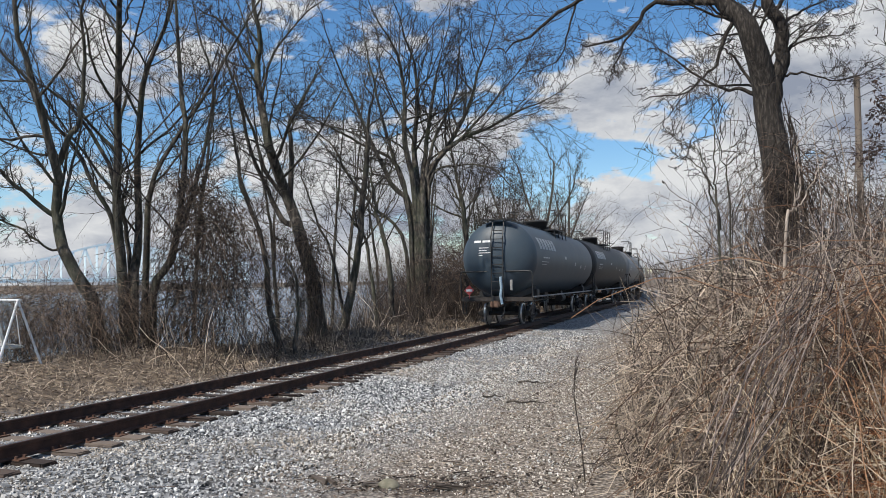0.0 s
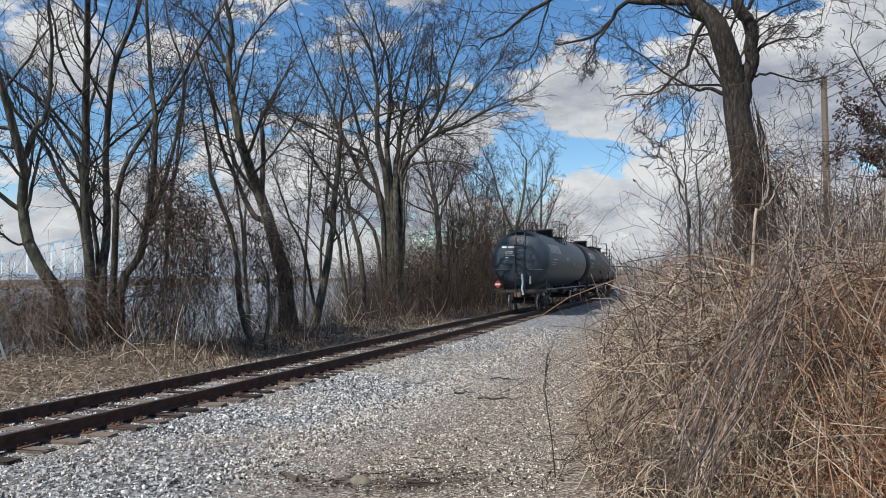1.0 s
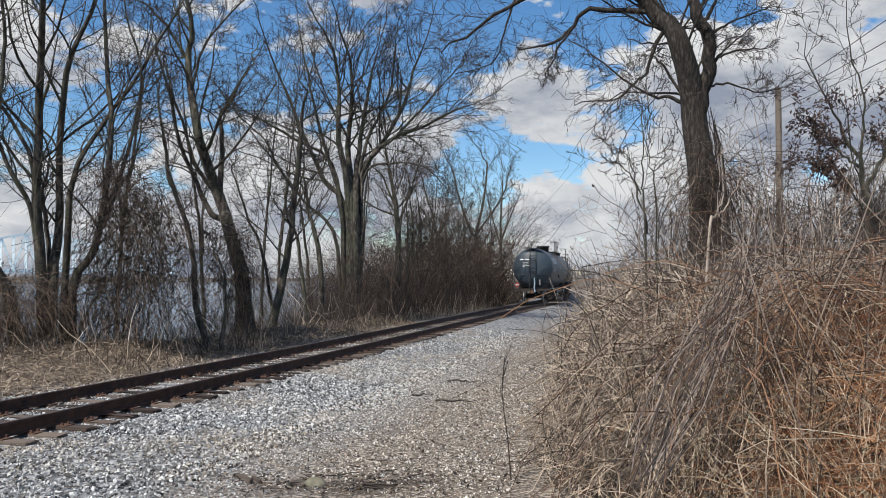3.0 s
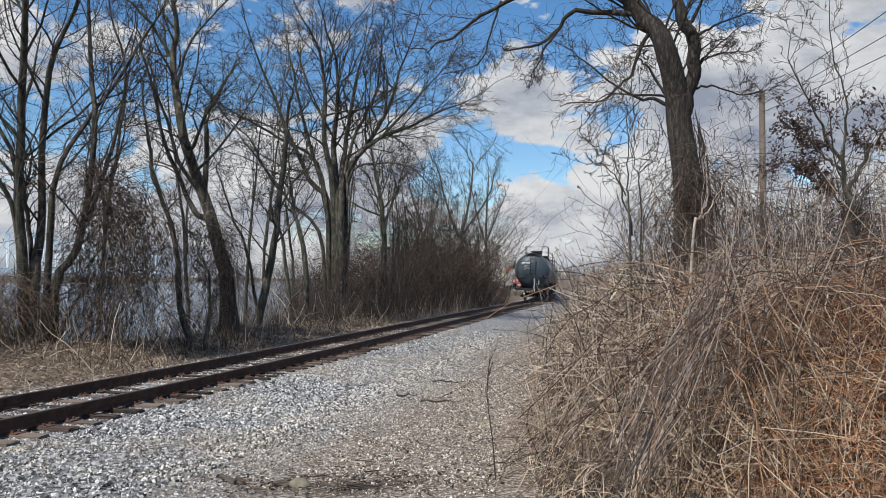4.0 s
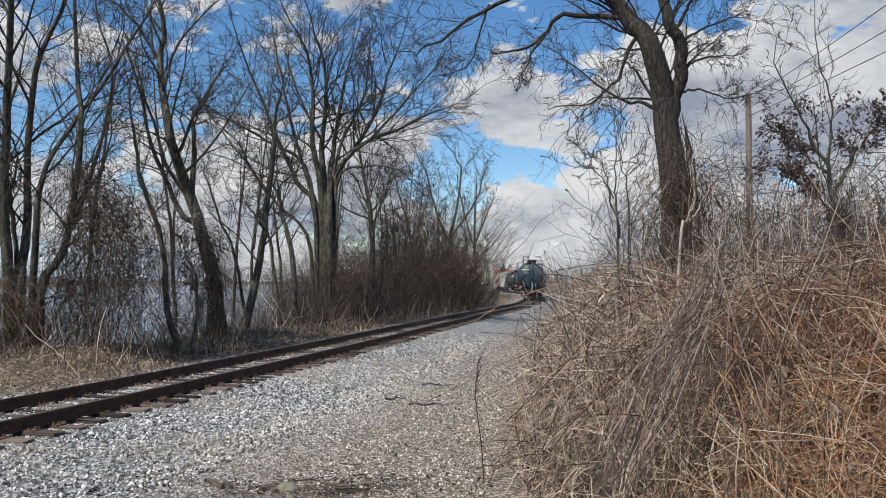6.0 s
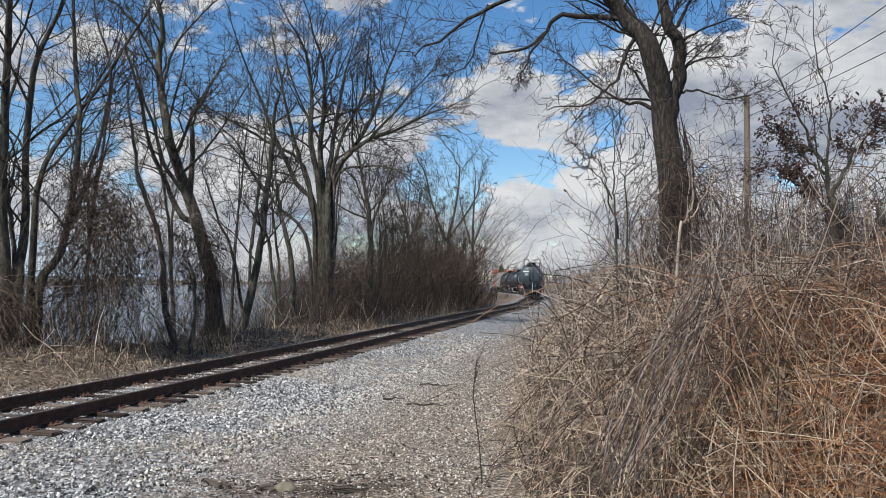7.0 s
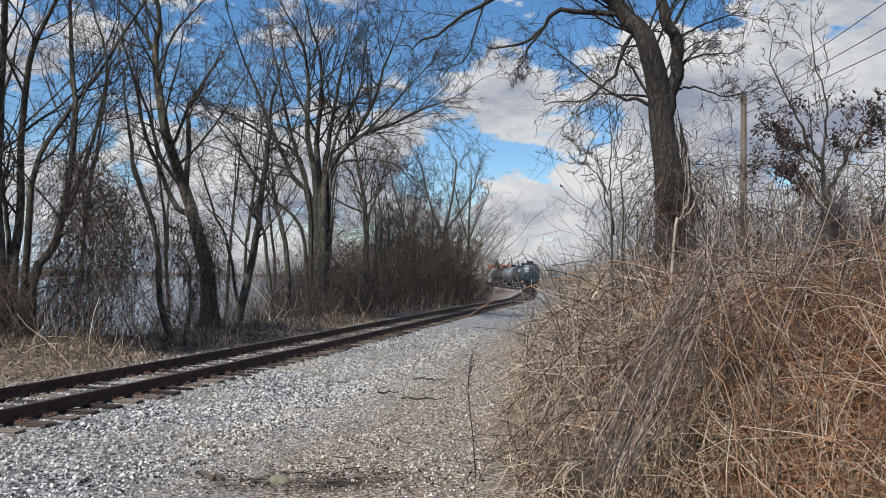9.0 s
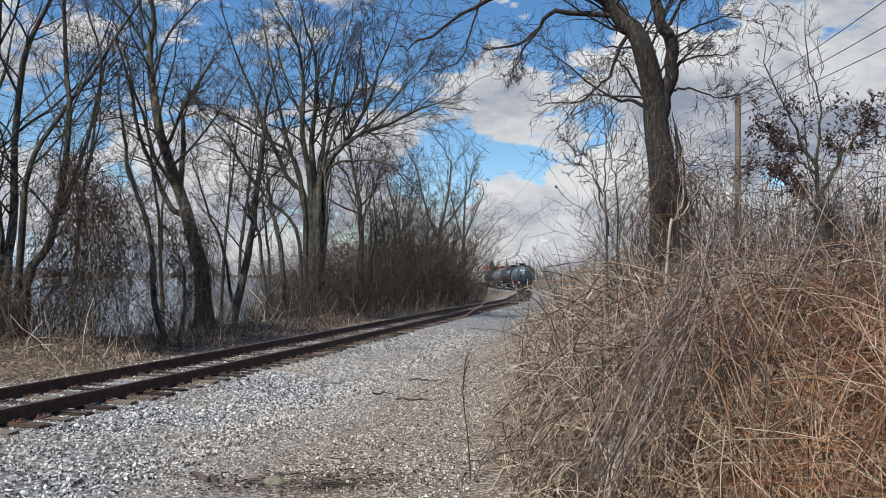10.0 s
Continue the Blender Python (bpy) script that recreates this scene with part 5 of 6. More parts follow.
def riverside_growth():
    """Shrubs, saplings and more trees between the rails and the river."""
    rg = np.random.default_rng(5)
    kinds = [shrub_mesh(20 + i, 2.9, 18, 0.8, SHRUB, (6, 4, 1), lean_most=0.7, wild=2.0) for i in range(4)]
    far = [shrub_mesh(30 + i, 3.4, 14, 1.2, SHRUB, (6, 3, 1), lean_most=0.9, wild=3.0) for i in range(3)]
    sap = [shrub_mesh(50 + i, 6.5, 4, 0.5, TWIG, (9, 5, 3), "sapling") for i in range(4)]
    s = 6.0
    while s < 112:
        near = s < 42
        for d in ((-4.3, -6.0, -8.0) if s > 27 else (-6.4, -7.6) if s > 10 else (-7.6,)):
            x, y, _ = on_track(s + rg.uniform(-0.8, 0.8), d + rg.uniform(-0.8, 0.8))
            k = rg.uniform(0.55, 1.15) * (0.7 if d > -5 else 1.0) * (0.95 if s < 24 else 0.95 if s < 34 else 1.1 if s < 60 else rg.uniform(1.0, 1.7) if s < 70 else 0.9 if s < 82 else 0.55)
            put("shrub", (kinds if near else far)[rg.integers(0, 4 if near else 3)], x, y, rg.uniform(0, 360), k, "leafless brown shrub on the river bank", "shrub", "riverside shrubs")
        s += 1.7 if near else 2.6
    dense = [shrub_mesh(60 + i, 3.6, 22, 1.3, VINE, (6, 4, 1), lean_most=1.0, wild=3.0) for i in range(2)]
    s = 34.0
    while s < 83:
        for d in (-6.2, -9.5):
            x, y, _ = on_track(s + rg.uniform(-1, 1), d + rg.uniform(-1, 1))
            put("shrub", dense[rg.integers(0, 2)], x, y, rg.uniform(0, 360), rg.uniform(0.7, 1.5) * (1.1 if s < 48 else 1.75 if s < 72 else 1.1), "dense dark leafless bush on the river bank", "shrub", "riverside shrubs")
        s += 2.5
    for i in range(22):
        x, y, _ = on_track(rg.uniform(14, 85), rg.uniform(-12.5, -7.0))
        put("sapling", sap[i % 4], x, y, rg.uniform(0, 360), rg.uniform(0.7, 1.35), "slender bare sapling on the river bank", "sapling", "riverside saplings")
    # more trees, thinner, filling the belt
    for i, s in enumerate((21, 26, 31, 35, 41, 47, 53, 58, 63, 68, 73, 78, 84)):
        x, y, h = on_track(s, rg.uniform(-12.5, -8.5))
        H = rg.uniform(8.5, 12.5) if s < 70 else rg.uniform(7.5, 10)
        l1, l2 = rg.uniform(-1.2, 1.2), rg.uniform(-1.6, 1.6)
        tree(x, y, math.degrees(math.atan2(x, y)), [
            ([(0, -0.3), (l1 * 0.2, H * 0.3), (l1 * 0.6, H * 0.65), (l1, H)], 0.16, 0.035),
            ([(l1 * 0.2, H * 0.3), (l1 * 0.3 + l2 * 0.3, H * 0.55), (l2, H * 0.85)], 0.09, 0.03)], 300 + i, "thin bare tree on the river bank", n=(7, 6, 4, 2), lo=0.3, twig=0.0082)

    # shorter, twiggier trees crowding the bank towards the bend
    for i, s in enumerate((37, 41, 45, 49, 52.5, 56, 60, 64, 68, 72)):
        x, y, h = on_track(s, rg.uniform(-8.5, -5.2))
        H = rg.uniform(6.2, 8.8)
        l1, l2, l3 = rg.uniform(-0.8, 0.8), rg.uniform(-2.0, 2.0), rg.uniform(-1.6, 1.6)
        tree(x, y, math.degrees(math.atan2(x, y)), [
            ([(0, -0.3), (l1 * 0.3, H * 0.35), (l1 * 0.5, H * 0.7), (l1, H)], 0.17, 0.04),
            ([(l1 * 0.3, H * 0.35), (l2 * 0.5, H * 0.6), (l2, H * 0.82)], 0.10, 0.03),
            ([(l1 * 0.25, H * 0.28), (l3 * 0.6, H * 0.5), (l3, H * 0.7)], 0.08, 0.03)], 340 + i, "low twiggy bare tree crowding the river bank", n=(9, 6, 4, 2), lo=0.2, twig=0.0088)


riverside_growth()


def vine_curtain(x, y, width, height, count, seed, label, leafy=1.3, mat=None, stout=1.0):
    """Dead vines hanging in a dense sheet from a tree."""
    rg = np.random.default_rng(seed)
    base = float(ground_z([x], [y])[0])
    P = np.zeros((count, 7, 3))
    P[:, 0, 0] = rg.normal(size=count) * width * 0.4
    P[:, 0, 1] = rg.normal(size=count) * width * 0.3
    top = height * rg.random(count) ** 0.6
    P[:, 0, 2] = top
    d = rg.normal(size=(count, 3)) * np.array([0.5, 0.5, 0.5])
    L = rg.uniform(0.5, 1.9, count)
    for k in range(1, 7):
        d = d * 0.9 + np.array([0, 0, -0.21]) + rg.normal(size=d.shape) * 0.18
        d /= np.linalg.norm(d, axis=1, keepdims=True)
        P[:, k] = P[:, k - 1] + d * (L / 6)[:, None]
    P[..., 2] = np.maximum(P[..., 2], -0.05)
    g = Geo()
    g.tube(P, 0.75 * stout * rg.uniform(0.004, 0.012, count)[:, None] * np.ones(7), 3)
    # shrivelled leaves still on the vines
    leaves_on(rg, g, P, int(count * leafy), 0.038 * max(stout, 0.45))
    ob = new("hanging_vines", g.mesh("hanging_vines", mat or VINE))
    ob.location = (x, y, base)
    tagged(ob, label, "vines", "vine tangles", "stuff")


vine_curtain(-6.9, 23.0, 1.6, 5.0, 1000, 1, "dark dead vines hanging thick from a riverside tree")
vine_curtain(-6.1, 22.6, 1.2, 4.2, 800, 2, "low dark tangle of dead vines by the track")
vine_curtain(-8.9, 22.6, 1.4, 2.2, 320, 3, "low dark tangle of dead vines on the bank")
vine_curtain(-4.6, 28.0, 1.0, 3.8, 560, 4, "brown vines round a leaning trunk", 2.6)
vine_curtain(-9.75, 20.06, 2.4, 1.75, 1300, 5, "brown tangle of dead vines behind the swing", 1.6, BRAMBLE, 0.6)
vine_curtain(-9.37, 21.55, 1.8, 1.7, 600, 13, "brown tangle of dead brambles on the grassy bank", 1.6, BRAMBLE, 0.6)
vine_curtain(-1.6, 41.6, 4.5, 3.4, 700, 6, "brown vines round the foot of a large tree")
vine_curtain(-5.6, 26.6, 1.6, 4.2, 330, 7, "thin brown vines and withered leaves beside the trunks", 2.2)
for k, s in enumerate((44, 50, 56, 62, 67, 72)):
    x, y, _ = on_track(s, -6.4)
    vine_curtain(x, y, 5.0, 4.4 + 0.4 * (k % 3), 520, 20 + k, "brown tangle of dead vines over the riverside bushes")


def bank_litter():
    """Dead leaves and dry grass on the strip beyond the rails."""
    rg = np.random.default_rng(17)
    n = 20000
    s, d = rg.uniform(0, 34, n), -2.3 - 6.2 * rg.random(n)
    x, y, _ = on_track(s, d)
    g = Geo()
    leaf_cards(rg, g, np.stack([x, y, ground_z(x, y, d, s) + 0.012 + 0.03 * rg.random(n)], 1), 0.04, 0.4)
    m = 2600
    s, d = rg.uniform(0, 24, m), 2.8 + 4.6 * rg.random(m) ** 0.6
    x, y, _ = on_track(s, d)
    leaf_cards(rg, g, np.stack([x, y, ground_z(x, y, d, s) + 0.02], 1), 0.03, 0.4)
    tagged(new("leaf_litter", g.mesh("leaf_litter", LITTER)), "dry tan leaves littering the bank beside the rails", "leaves", kind="stuff")
    n = 6000
    s, d = rg.uniform(0, 36, n) * rg.uniform(0.3, 1, n), -2.7 - 5.2 * rg.random(n)
    x, y, _ = on_track(s, d)
    P = np.zeros((n, 4, 3))
    P[:, 0] = np.stack([x, y, ground_z(x, y, d, s)], 1)
    dr = rg.normal(size=(n, 3)) * 0.6 + np.array([0, 0, 1.0])
    L = rg.uniform(0.12, 0.42, n)
    for k in range(1, 4):
        dr = dr + rg.normal(size=dr.shape) * 0.25 + np.array([0, 0, -0.35])
        dr /= np.linalg.norm(dr, axis=1, keepdims=True)
        P[:, k] = P[:, k - 1] + dr * (L / 3)[:, None]
    g = Geo()
    g.tube(P, np.array([0.004, 0.0035, 0.003, 0.002])[None] * np.ones((n, 1)), 3)
    # taller dead stalks along the foot of the trees
    n = 3000
    s = rg.uniform(8, 70, n)
    d = -2.9 - 5.0 * rg.random(n) ** 1.15 - np.clip((7 - s) * 0.8, 0, 3)
    x, y, _ = on_track(s, d)
    P = np.zeros((n, 5, 3))
    P[:, 0] = np.stack([x, y, ground_z(x, y, d, s)], 1)
    dr = rg.normal(size=(n, 3)) * 0.34 + np.array([0, 0, 1.0])
    L = rg.uniform(0.4, 1.0, n) * rg.uniform(0.6, 2.2, n)
    for k in range(1, 5):
        dr = dr + rg.normal(size=dr.shape) * 0.24
        dr /= np.linalg.norm(dr, axis=1, keepdims=True)
        P[:, k] = P[:, k - 1] + dr * (L / 4)[:, None]
    stalks, pale = Geo(), Geo()
    Rr = np.linspace(0.010, 0.004, 5)[None] * np.ones((n, 1))
    stalks.tube(P[: n * 2 // 3], Rr[: n * 2 // 3], 3)
    pale.tube(P[n * 2 // 3:], Rr[n * 2 // 3:], 3)
    tagged(new("dead_stalks", pale.mesh("dead_stalks", CANE)), "pale dead stalks along the river bank", "stalks", kind="stuff")
    tagged(new("dead_stalks", stalks.mesh("dead_stalks", SHRUB)), "dark dead stalks along the river bank", "stalks", kind="stuff")
    tagged(new("dry_grass", g.mesh("dry_grass", CANE)), "dry tan grass on the bank beside the rails", "grass", kind="stuff")


bank_litter()


# ---------------- thicket beside the path ----------------
# the thicket's foot line, from beside the path forward along the railway
FOOT = ((4.4, -2.0), (3.1, 3.0), (2.3, 5.5), (1.8, 8.5), (2.5, 12.0), (3.9, 18.0), (6.5, 27.0), (9.5, 37.0), (13.5, 50.0), (18.0, 63.0))


def foot_at(v):
    """A point on the foot line, v from 0 to 1, and the way to its right."""
    p = smooth_line(FOOT, 200)
    i = np.clip((np.asarray(v) * 198).astype(int), 0, 198)
    t = p[i + 1] - p[i]
    t /= np.linalg.norm(t, axis=-1, keepdims=True)
    return p[i], np.stack([t[..., 1], -t[..., 0]], -1)


def thicket_top(x, y, w):
    """Height of the tangle w metres in from its foot."""
    return np.interp(w, (0, 0.5, 1.2, 2.2, 4, 9), (0.3, 1.0, 1.7, 2.2, 2.4, 2.5)) * (1 + 0.10 * wob(x, y, 1.1, 2.0))


def depth_in(x, y):
    """How far inside the foot line points lie."""
    p, nrm = foot_at(np.linspace(0, 1, 160))
    q = np.stack([x.ravel(), y.ravel()], 1)
    out = np.empty(len(q))
    for a in range(0, len(q), 20000):
        b = q[a:a + 20000]
        i = np.argmin(((b[:, None] - p[None]) ** 2).sum(2), axis=1)
        out[a:a + 20000] = ((b - p[i]) * nrm[i]).sum(1)
    return out.reshape(x.shape)


def thicket():
    rg = np.random.default_rng(11)

    def scatter(count, v0, v1, wmax):
        v = rg.uniform(v0, v1, count)
        w = wmax * rg.random(count) ** 1.2
        p, nrm = foot_at(v)
        q = p + nrm * w[:, None]
        return q[:, 0], q[:, 1], w

    def arcs(name, count, v0, v1, wmax, length, arch, mat, label, rad, npts=5, lo=0.0, fill=1.0, lean=0.5, turn=None, swing=0.5, wig=0.14):
        """Canes rooted in or hung on the tangle, arching over it. turn: the way that most of them lean, in degrees from +x."""
        x, y, w = scatter(count, v0, v1, wmax)
        top = thicket_top(x, y, w)
        z = ground_z(x, y) + top * (lo + (fill - lo) * rg.random(count) ** 0.7)
        az = rg.uniform(0, 2 * np.pi, count) if turn is None else np.radians(turn) + rg.normal(size=count) * swing * np.clip(w / 1.3, 0.3, 1.0)
        el = rg.normal(lean, 0.45, count)
        d = np.stack([np.cos(az) * np.cos(el), np.sin(az) * np.cos(el), np.sin(el)], 1)
        L = length * rg.uniform(0.5, 1.5, count)
        P = [np.stack([x, y, z], 1)]
        for _ in range(npts - 1):
            d = d + np.array([0, 0, -arch]) + rg.normal(size=d.shape) * wig
            d /= np.linalg.norm(d, axis=1, keepdims=True)
            P.append(P[-1] + d * (L / (npts - 1))[:, None])
        P = np.stack(P, 1)
        gz = ground_z(P[..., 0], P[..., 1]).reshape(P.shape[:2])
        P[..., 2] = np.maximum(P[..., 2], gz + 0.01)
        # few canes reach out over the path
        inside = depth_in(P[..., 0], P[..., 1])
        keep = (inside > -0.42 + 0.27 * (P[..., 2] - gz) + rg.normal(size=(count, 1)) * 0.22).all(1) | (rg.random(count) < 0.05)
        P = P[keep]
        Rr = (rad * rg.uniform(0.5, 1.4, len(P)))[:, None] * np.linspace(1, 0.55, npts)
        g = Geo()
        g.tube(P, Rr, 3)
        tagged(new(name, g.mesh(name, mat)), label, "thicket", kind="stuff")

    near = (0.08, 0.42)
    arcs("bramble_thicket", 9500, *near, 3.0, 0.8, 0.22, CANE, "tangle of dry tan bramble canes", 0.0038, npts=5, lean=0.55, wig=0.3)
    arcs("vine_tangle", 6800, *near, 3.5, 0.95, 0.24, CANE_GREY, "tangle of dead grey vines over the canes", 0.004, lean=0.65, turn=25, swing=1.3, wig=0.26)
    arcs("straw_stems", 4400, 0.10, 0.26, 1.6, 1.1, 0.16, STRAW, "pale straw-coloured dry stems in the thicket", 0.0038, fill=0.6, lean=0.7, turn=25, swing=1.2, wig=0.2)
    arcs("straw_stems", 1250, 0.10, 0.22, 1.2, 0.85, 0.14, STRAW, "bleached straw stems fallen every way on the thicket", 0.0046, npts=6, lo=0.3, fill=1.0, lean=0.35, wig=0.2)
    # long canes falling towards the path
    arcs("long_canes", 420, 0.05, 0.29, 2.0, 2.4, 0.07, CANE_GREY, "long grey canes slanting through the thicket", 0.0058, npts=9, lo=0.0, fill=0.25, lean=0.85, turn=20, wig=0.06)
    arcs("long_straw_canes", 55, 0.05, 0.30, 1.2, 1.9, 0.05, STRAW, "long pale canes slanting through the thicket", 0.0058, npts=8, fill=0.12, lean=0.72, turn=25, wig=0.09)
    arcs("upright_stems", 500, 0.1, 0.5, 4.0, 0.9, 0.02, CANE_GREY, "thin upright stems topping the thicket", 0.004, lo=0.8, lean=1.15, wig=0.16)
    # rust-coloured grass where the bank is nearest
    arcs("russet_grass", 11500, 0.10, 0.225, 3.4, 0.6, 0.22, RUSSET, "russet dry grass and dead leaves in the thicket", 0.0033, wig=0.26)
    arcs("russet_grass", 5200, 0.09, 0.205, 3.2, 0.42, 0.2, RUSSET, "matted orange-brown grass lying over the thicket", 0.0034, lo=0.55, fill=1.02, lean=0.3, wig=0.3)
    # the thicket goes on along the railway
    arcs("far_thicket", 5000, 0.40, 1.0, 6.0, 1.3, 0.22, CANE, "tan thicket running on beside the railway", 0.009, npts=5)
    arcs("far_vines", 2500, 0.35, 0.9, 7.0, 1.4, 0.2, CANE_GREY, "grey vines over the thicket", 0.009, npts=5)


thicket()


def cane_bundle():
    """A sheaf of grey canes fallen together across the thicket."""
    rg = np.random.default_rng(41)
    n = 36
    way = smooth_line([(1.87, 5.52, 0.45), (2.40, 5.78, 1.25), (2.76, 5.95, 1.68), (2.96, 6.12, 2.1)], 9)
    fan = np.linspace(1.05, 0.35, 9)[None, :, None]
    P = way[None] + rg.normal(size=(n, 1, 3)) * np.array([0.10, 0.14, 0.09]) * fan
    P[:, 1:] += np.cumsum(rg.normal(size=(n, 8, 3)) * 0.05, 1)
    P[..., 2] += 0.12
    g = Geo()
    g.tube(P, (0.0042 * rg.uniform(0.5, 1.4, n))[:, None] * np.linspace(1, 0.6, 9), 4)
    tagged(new("cane_bundle", g.mesh("cane_bundle", CANE_DARK)), "sheaf of grey dead canes leaning through the thicket", "canes", kind="stuff")


cane_bundle()


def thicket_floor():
    """Matted dead growth under the canes, coloured near black for the shade in there."""
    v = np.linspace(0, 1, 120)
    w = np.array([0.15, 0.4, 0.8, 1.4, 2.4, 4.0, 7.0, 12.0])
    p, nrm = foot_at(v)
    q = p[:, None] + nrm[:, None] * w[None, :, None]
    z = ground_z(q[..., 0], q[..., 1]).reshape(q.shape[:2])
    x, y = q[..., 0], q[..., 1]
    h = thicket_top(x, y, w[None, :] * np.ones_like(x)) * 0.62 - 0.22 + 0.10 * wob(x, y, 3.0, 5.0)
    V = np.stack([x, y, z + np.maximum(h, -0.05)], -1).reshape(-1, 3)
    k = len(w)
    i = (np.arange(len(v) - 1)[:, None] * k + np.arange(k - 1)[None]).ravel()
    me = mesh_from("shaded_undergrowth", V, [np.stack([i, i + k, i + k + 1, i + 1], 1)], SHADED_MAT, True)
    tagged(new("shaded_undergrowth", me), "matted dead growth beneath the canes, painted dark for shade", "undergrowth", kind="stuff")


# tones lowered to paint in the shade between canes; the russet stain is growth
SHADED_MAT = material("shade_darkened_mat", [(0.006, 0.004, 0.003), (0.022, 0.015, 0.011), (0.06, 0.044, 0.031)], 22, 0.95, bump=1.0, bump_scale=35, stain=(0.14, 0.07, 0.035), stain_scale=0.5, amount=0.6)
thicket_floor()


def right_growth():
    """Shrubs rising from the thicket and round the big tree."""
    rg = np.random.default_rng(23)
    kinds = [shrub_mesh(80 + i, 2.6, 12, 0.6, CANE_GREY, (5, 3, 3)) for i in range(3)]
    tall = [shrub_mesh(90 + i, 3.6, 5, 0.3, SHRUB, (6, 4, 3), lean_most=0.2) for i in range(3)]
    dark = [shrub_mesh(96 + i, 3.4, 10, 0.6, TWIG, (6, 5, 3), lean_most=0.35) for i in range(2)]
    for x, y, k in ((7.2, 12.6, 1.0), (8.0, 13.6, 1.1), (8.8, 12.8, 1.05), (9.6, 13.6, 1.1), (8.4, 11.8, 0.95), (10.2, 14.6, 1.2), (9.2, 15.5, 1.2), (11.0, 15.0, 1.2), (6.9, 15.6, 1.2), (9.9, 11.8, 1.0), (12.2, 17.2, 1.3)):
        put("shrub", dark[rg.integers(0, 2)], x, y, rg.uniform(0, 360), k, "dark leafless shrub hung with vines above the thicket", "shrub", "shrubs in the thicket")
    for x, y, k, t in ((3.95, 10.2, 0.85, 1), (4.3, 10.8, 0.95, 1), (4.7, 11.5, 0.85, 1), (5.2, 12.6, 1.2, 0), (5.9, 13.4, 1.35, 0), (6.5, 13.8, 1.45, 0), (6.2, 14.8, 1.5, 0), (7.0, 14.2, 1.35, 0),
                       (7.4, 13.2, 1.2, 1), (7.9, 12.4, 1.1, 1), (8.6, 13.4, 1.2, 1), (9.3, 14.0, 1.2, 1), (9.0, 12.0, 1.15, 1), (8.2, 10.9, 1.0, 0), (9.8, 12.6, 1.2, 1), (7.2, 10.8, 0.95, 0),
                       (6.4, 11.6, 1.0, 0), (10.5, 15.5, 1.3, 1), (11.6, 16.6, 1.4, 1), (9.0, 17.5, 1.3, 1), (7.6, 19.0, 1.3, 1), (12.5, 18.0, 1.4, 1), (10.2, 20.0, 1.4, 1), (5.0, 15.0, 1.0, 0), (5.6, 17.0, 1.0, 0)):
        put("shrub", (tall if t else kinds)[rg.integers(0, 3)], x, y, rg.uniform(0, 360), k, "tall leafless shrub tangled with vines above the thicket" if t else "dense grey leafless shrub in the thicket", "shrub", "shrubs in the thicket")


right_growth()
vine_curtain(8.9, 13.0, 4.6, 3.9, 650, 9, "dead vines over the shrubs above the thicket")
vine_curtain(3.85, 6.1, 1.7, 2.2, 1900, 10, "dark russet tangle of dead stems and leaves on the thicket", 0.9, RUSSET_DARK, 0.42)
vine_curtain(5.0, 7.6, 1.8, 2.3, 700, 12, "dark brown dead vines heaped on the thicket", 0.5, None, 0.45)
vine_curtain(5.95, 13.95, 1.1, 4.4, 1100, 8, "dead vines wrapped thick round the big tree's trunk", 0.5, None, 0.6)


def climbing_vines():
    """Woody vines winding up the big tree's trunk."""
    rg = np.random.default_rng(77)
    n, k = 42, 24
    z = np.linspace(0, 1, k)[None] * rg.uniform(2.6, 5.6, n)[:, None]
    lean = np.interp(z, (0, 2.6, 4.6, 5.6), (0.05, 0.02, -0.09, -0.2))
    a = rg.uniform(0, 2 * np.pi, n)[:, None] + rg.normal(0, 0.35, n)[:, None] * z + np.cumsum(rg.normal(size=(n, k)) * 0.12, 1)
    r = np.interp(z, (0, 1.5, 4.5, 6), (0.42, 0.33, 0.27, 0.2)) + rg.uniform(0.0, 0.05, n)[:, None]
    c, q = math.cos(radians(22.9)), math.sin(radians(22.9))
    P = np.stack([6.0 + lean * c + r * np.cos(a), 14.25 - lean * q + r * np.sin(a), z - 0.3], 2)
    g = Geo()
    g.tube(P, rg.uniform(0.007, 0.02, n)[:, None] * np.linspace(1, 0.5, k), 5)
    A, AR = sprout(rg, P, np.full((n, k), 0.006), 9, 4, 0.2, 0.13, 60, -0.04, 0.2, 0.8)
    g.tube(A, AR, 3)
    tagged(new("climbing_vines", g.mesh("climbing_vines", VINE)), "woody dead vines winding up the big tree's trunk", "vines", "vine tangles", "stuff")


climbing_vines()

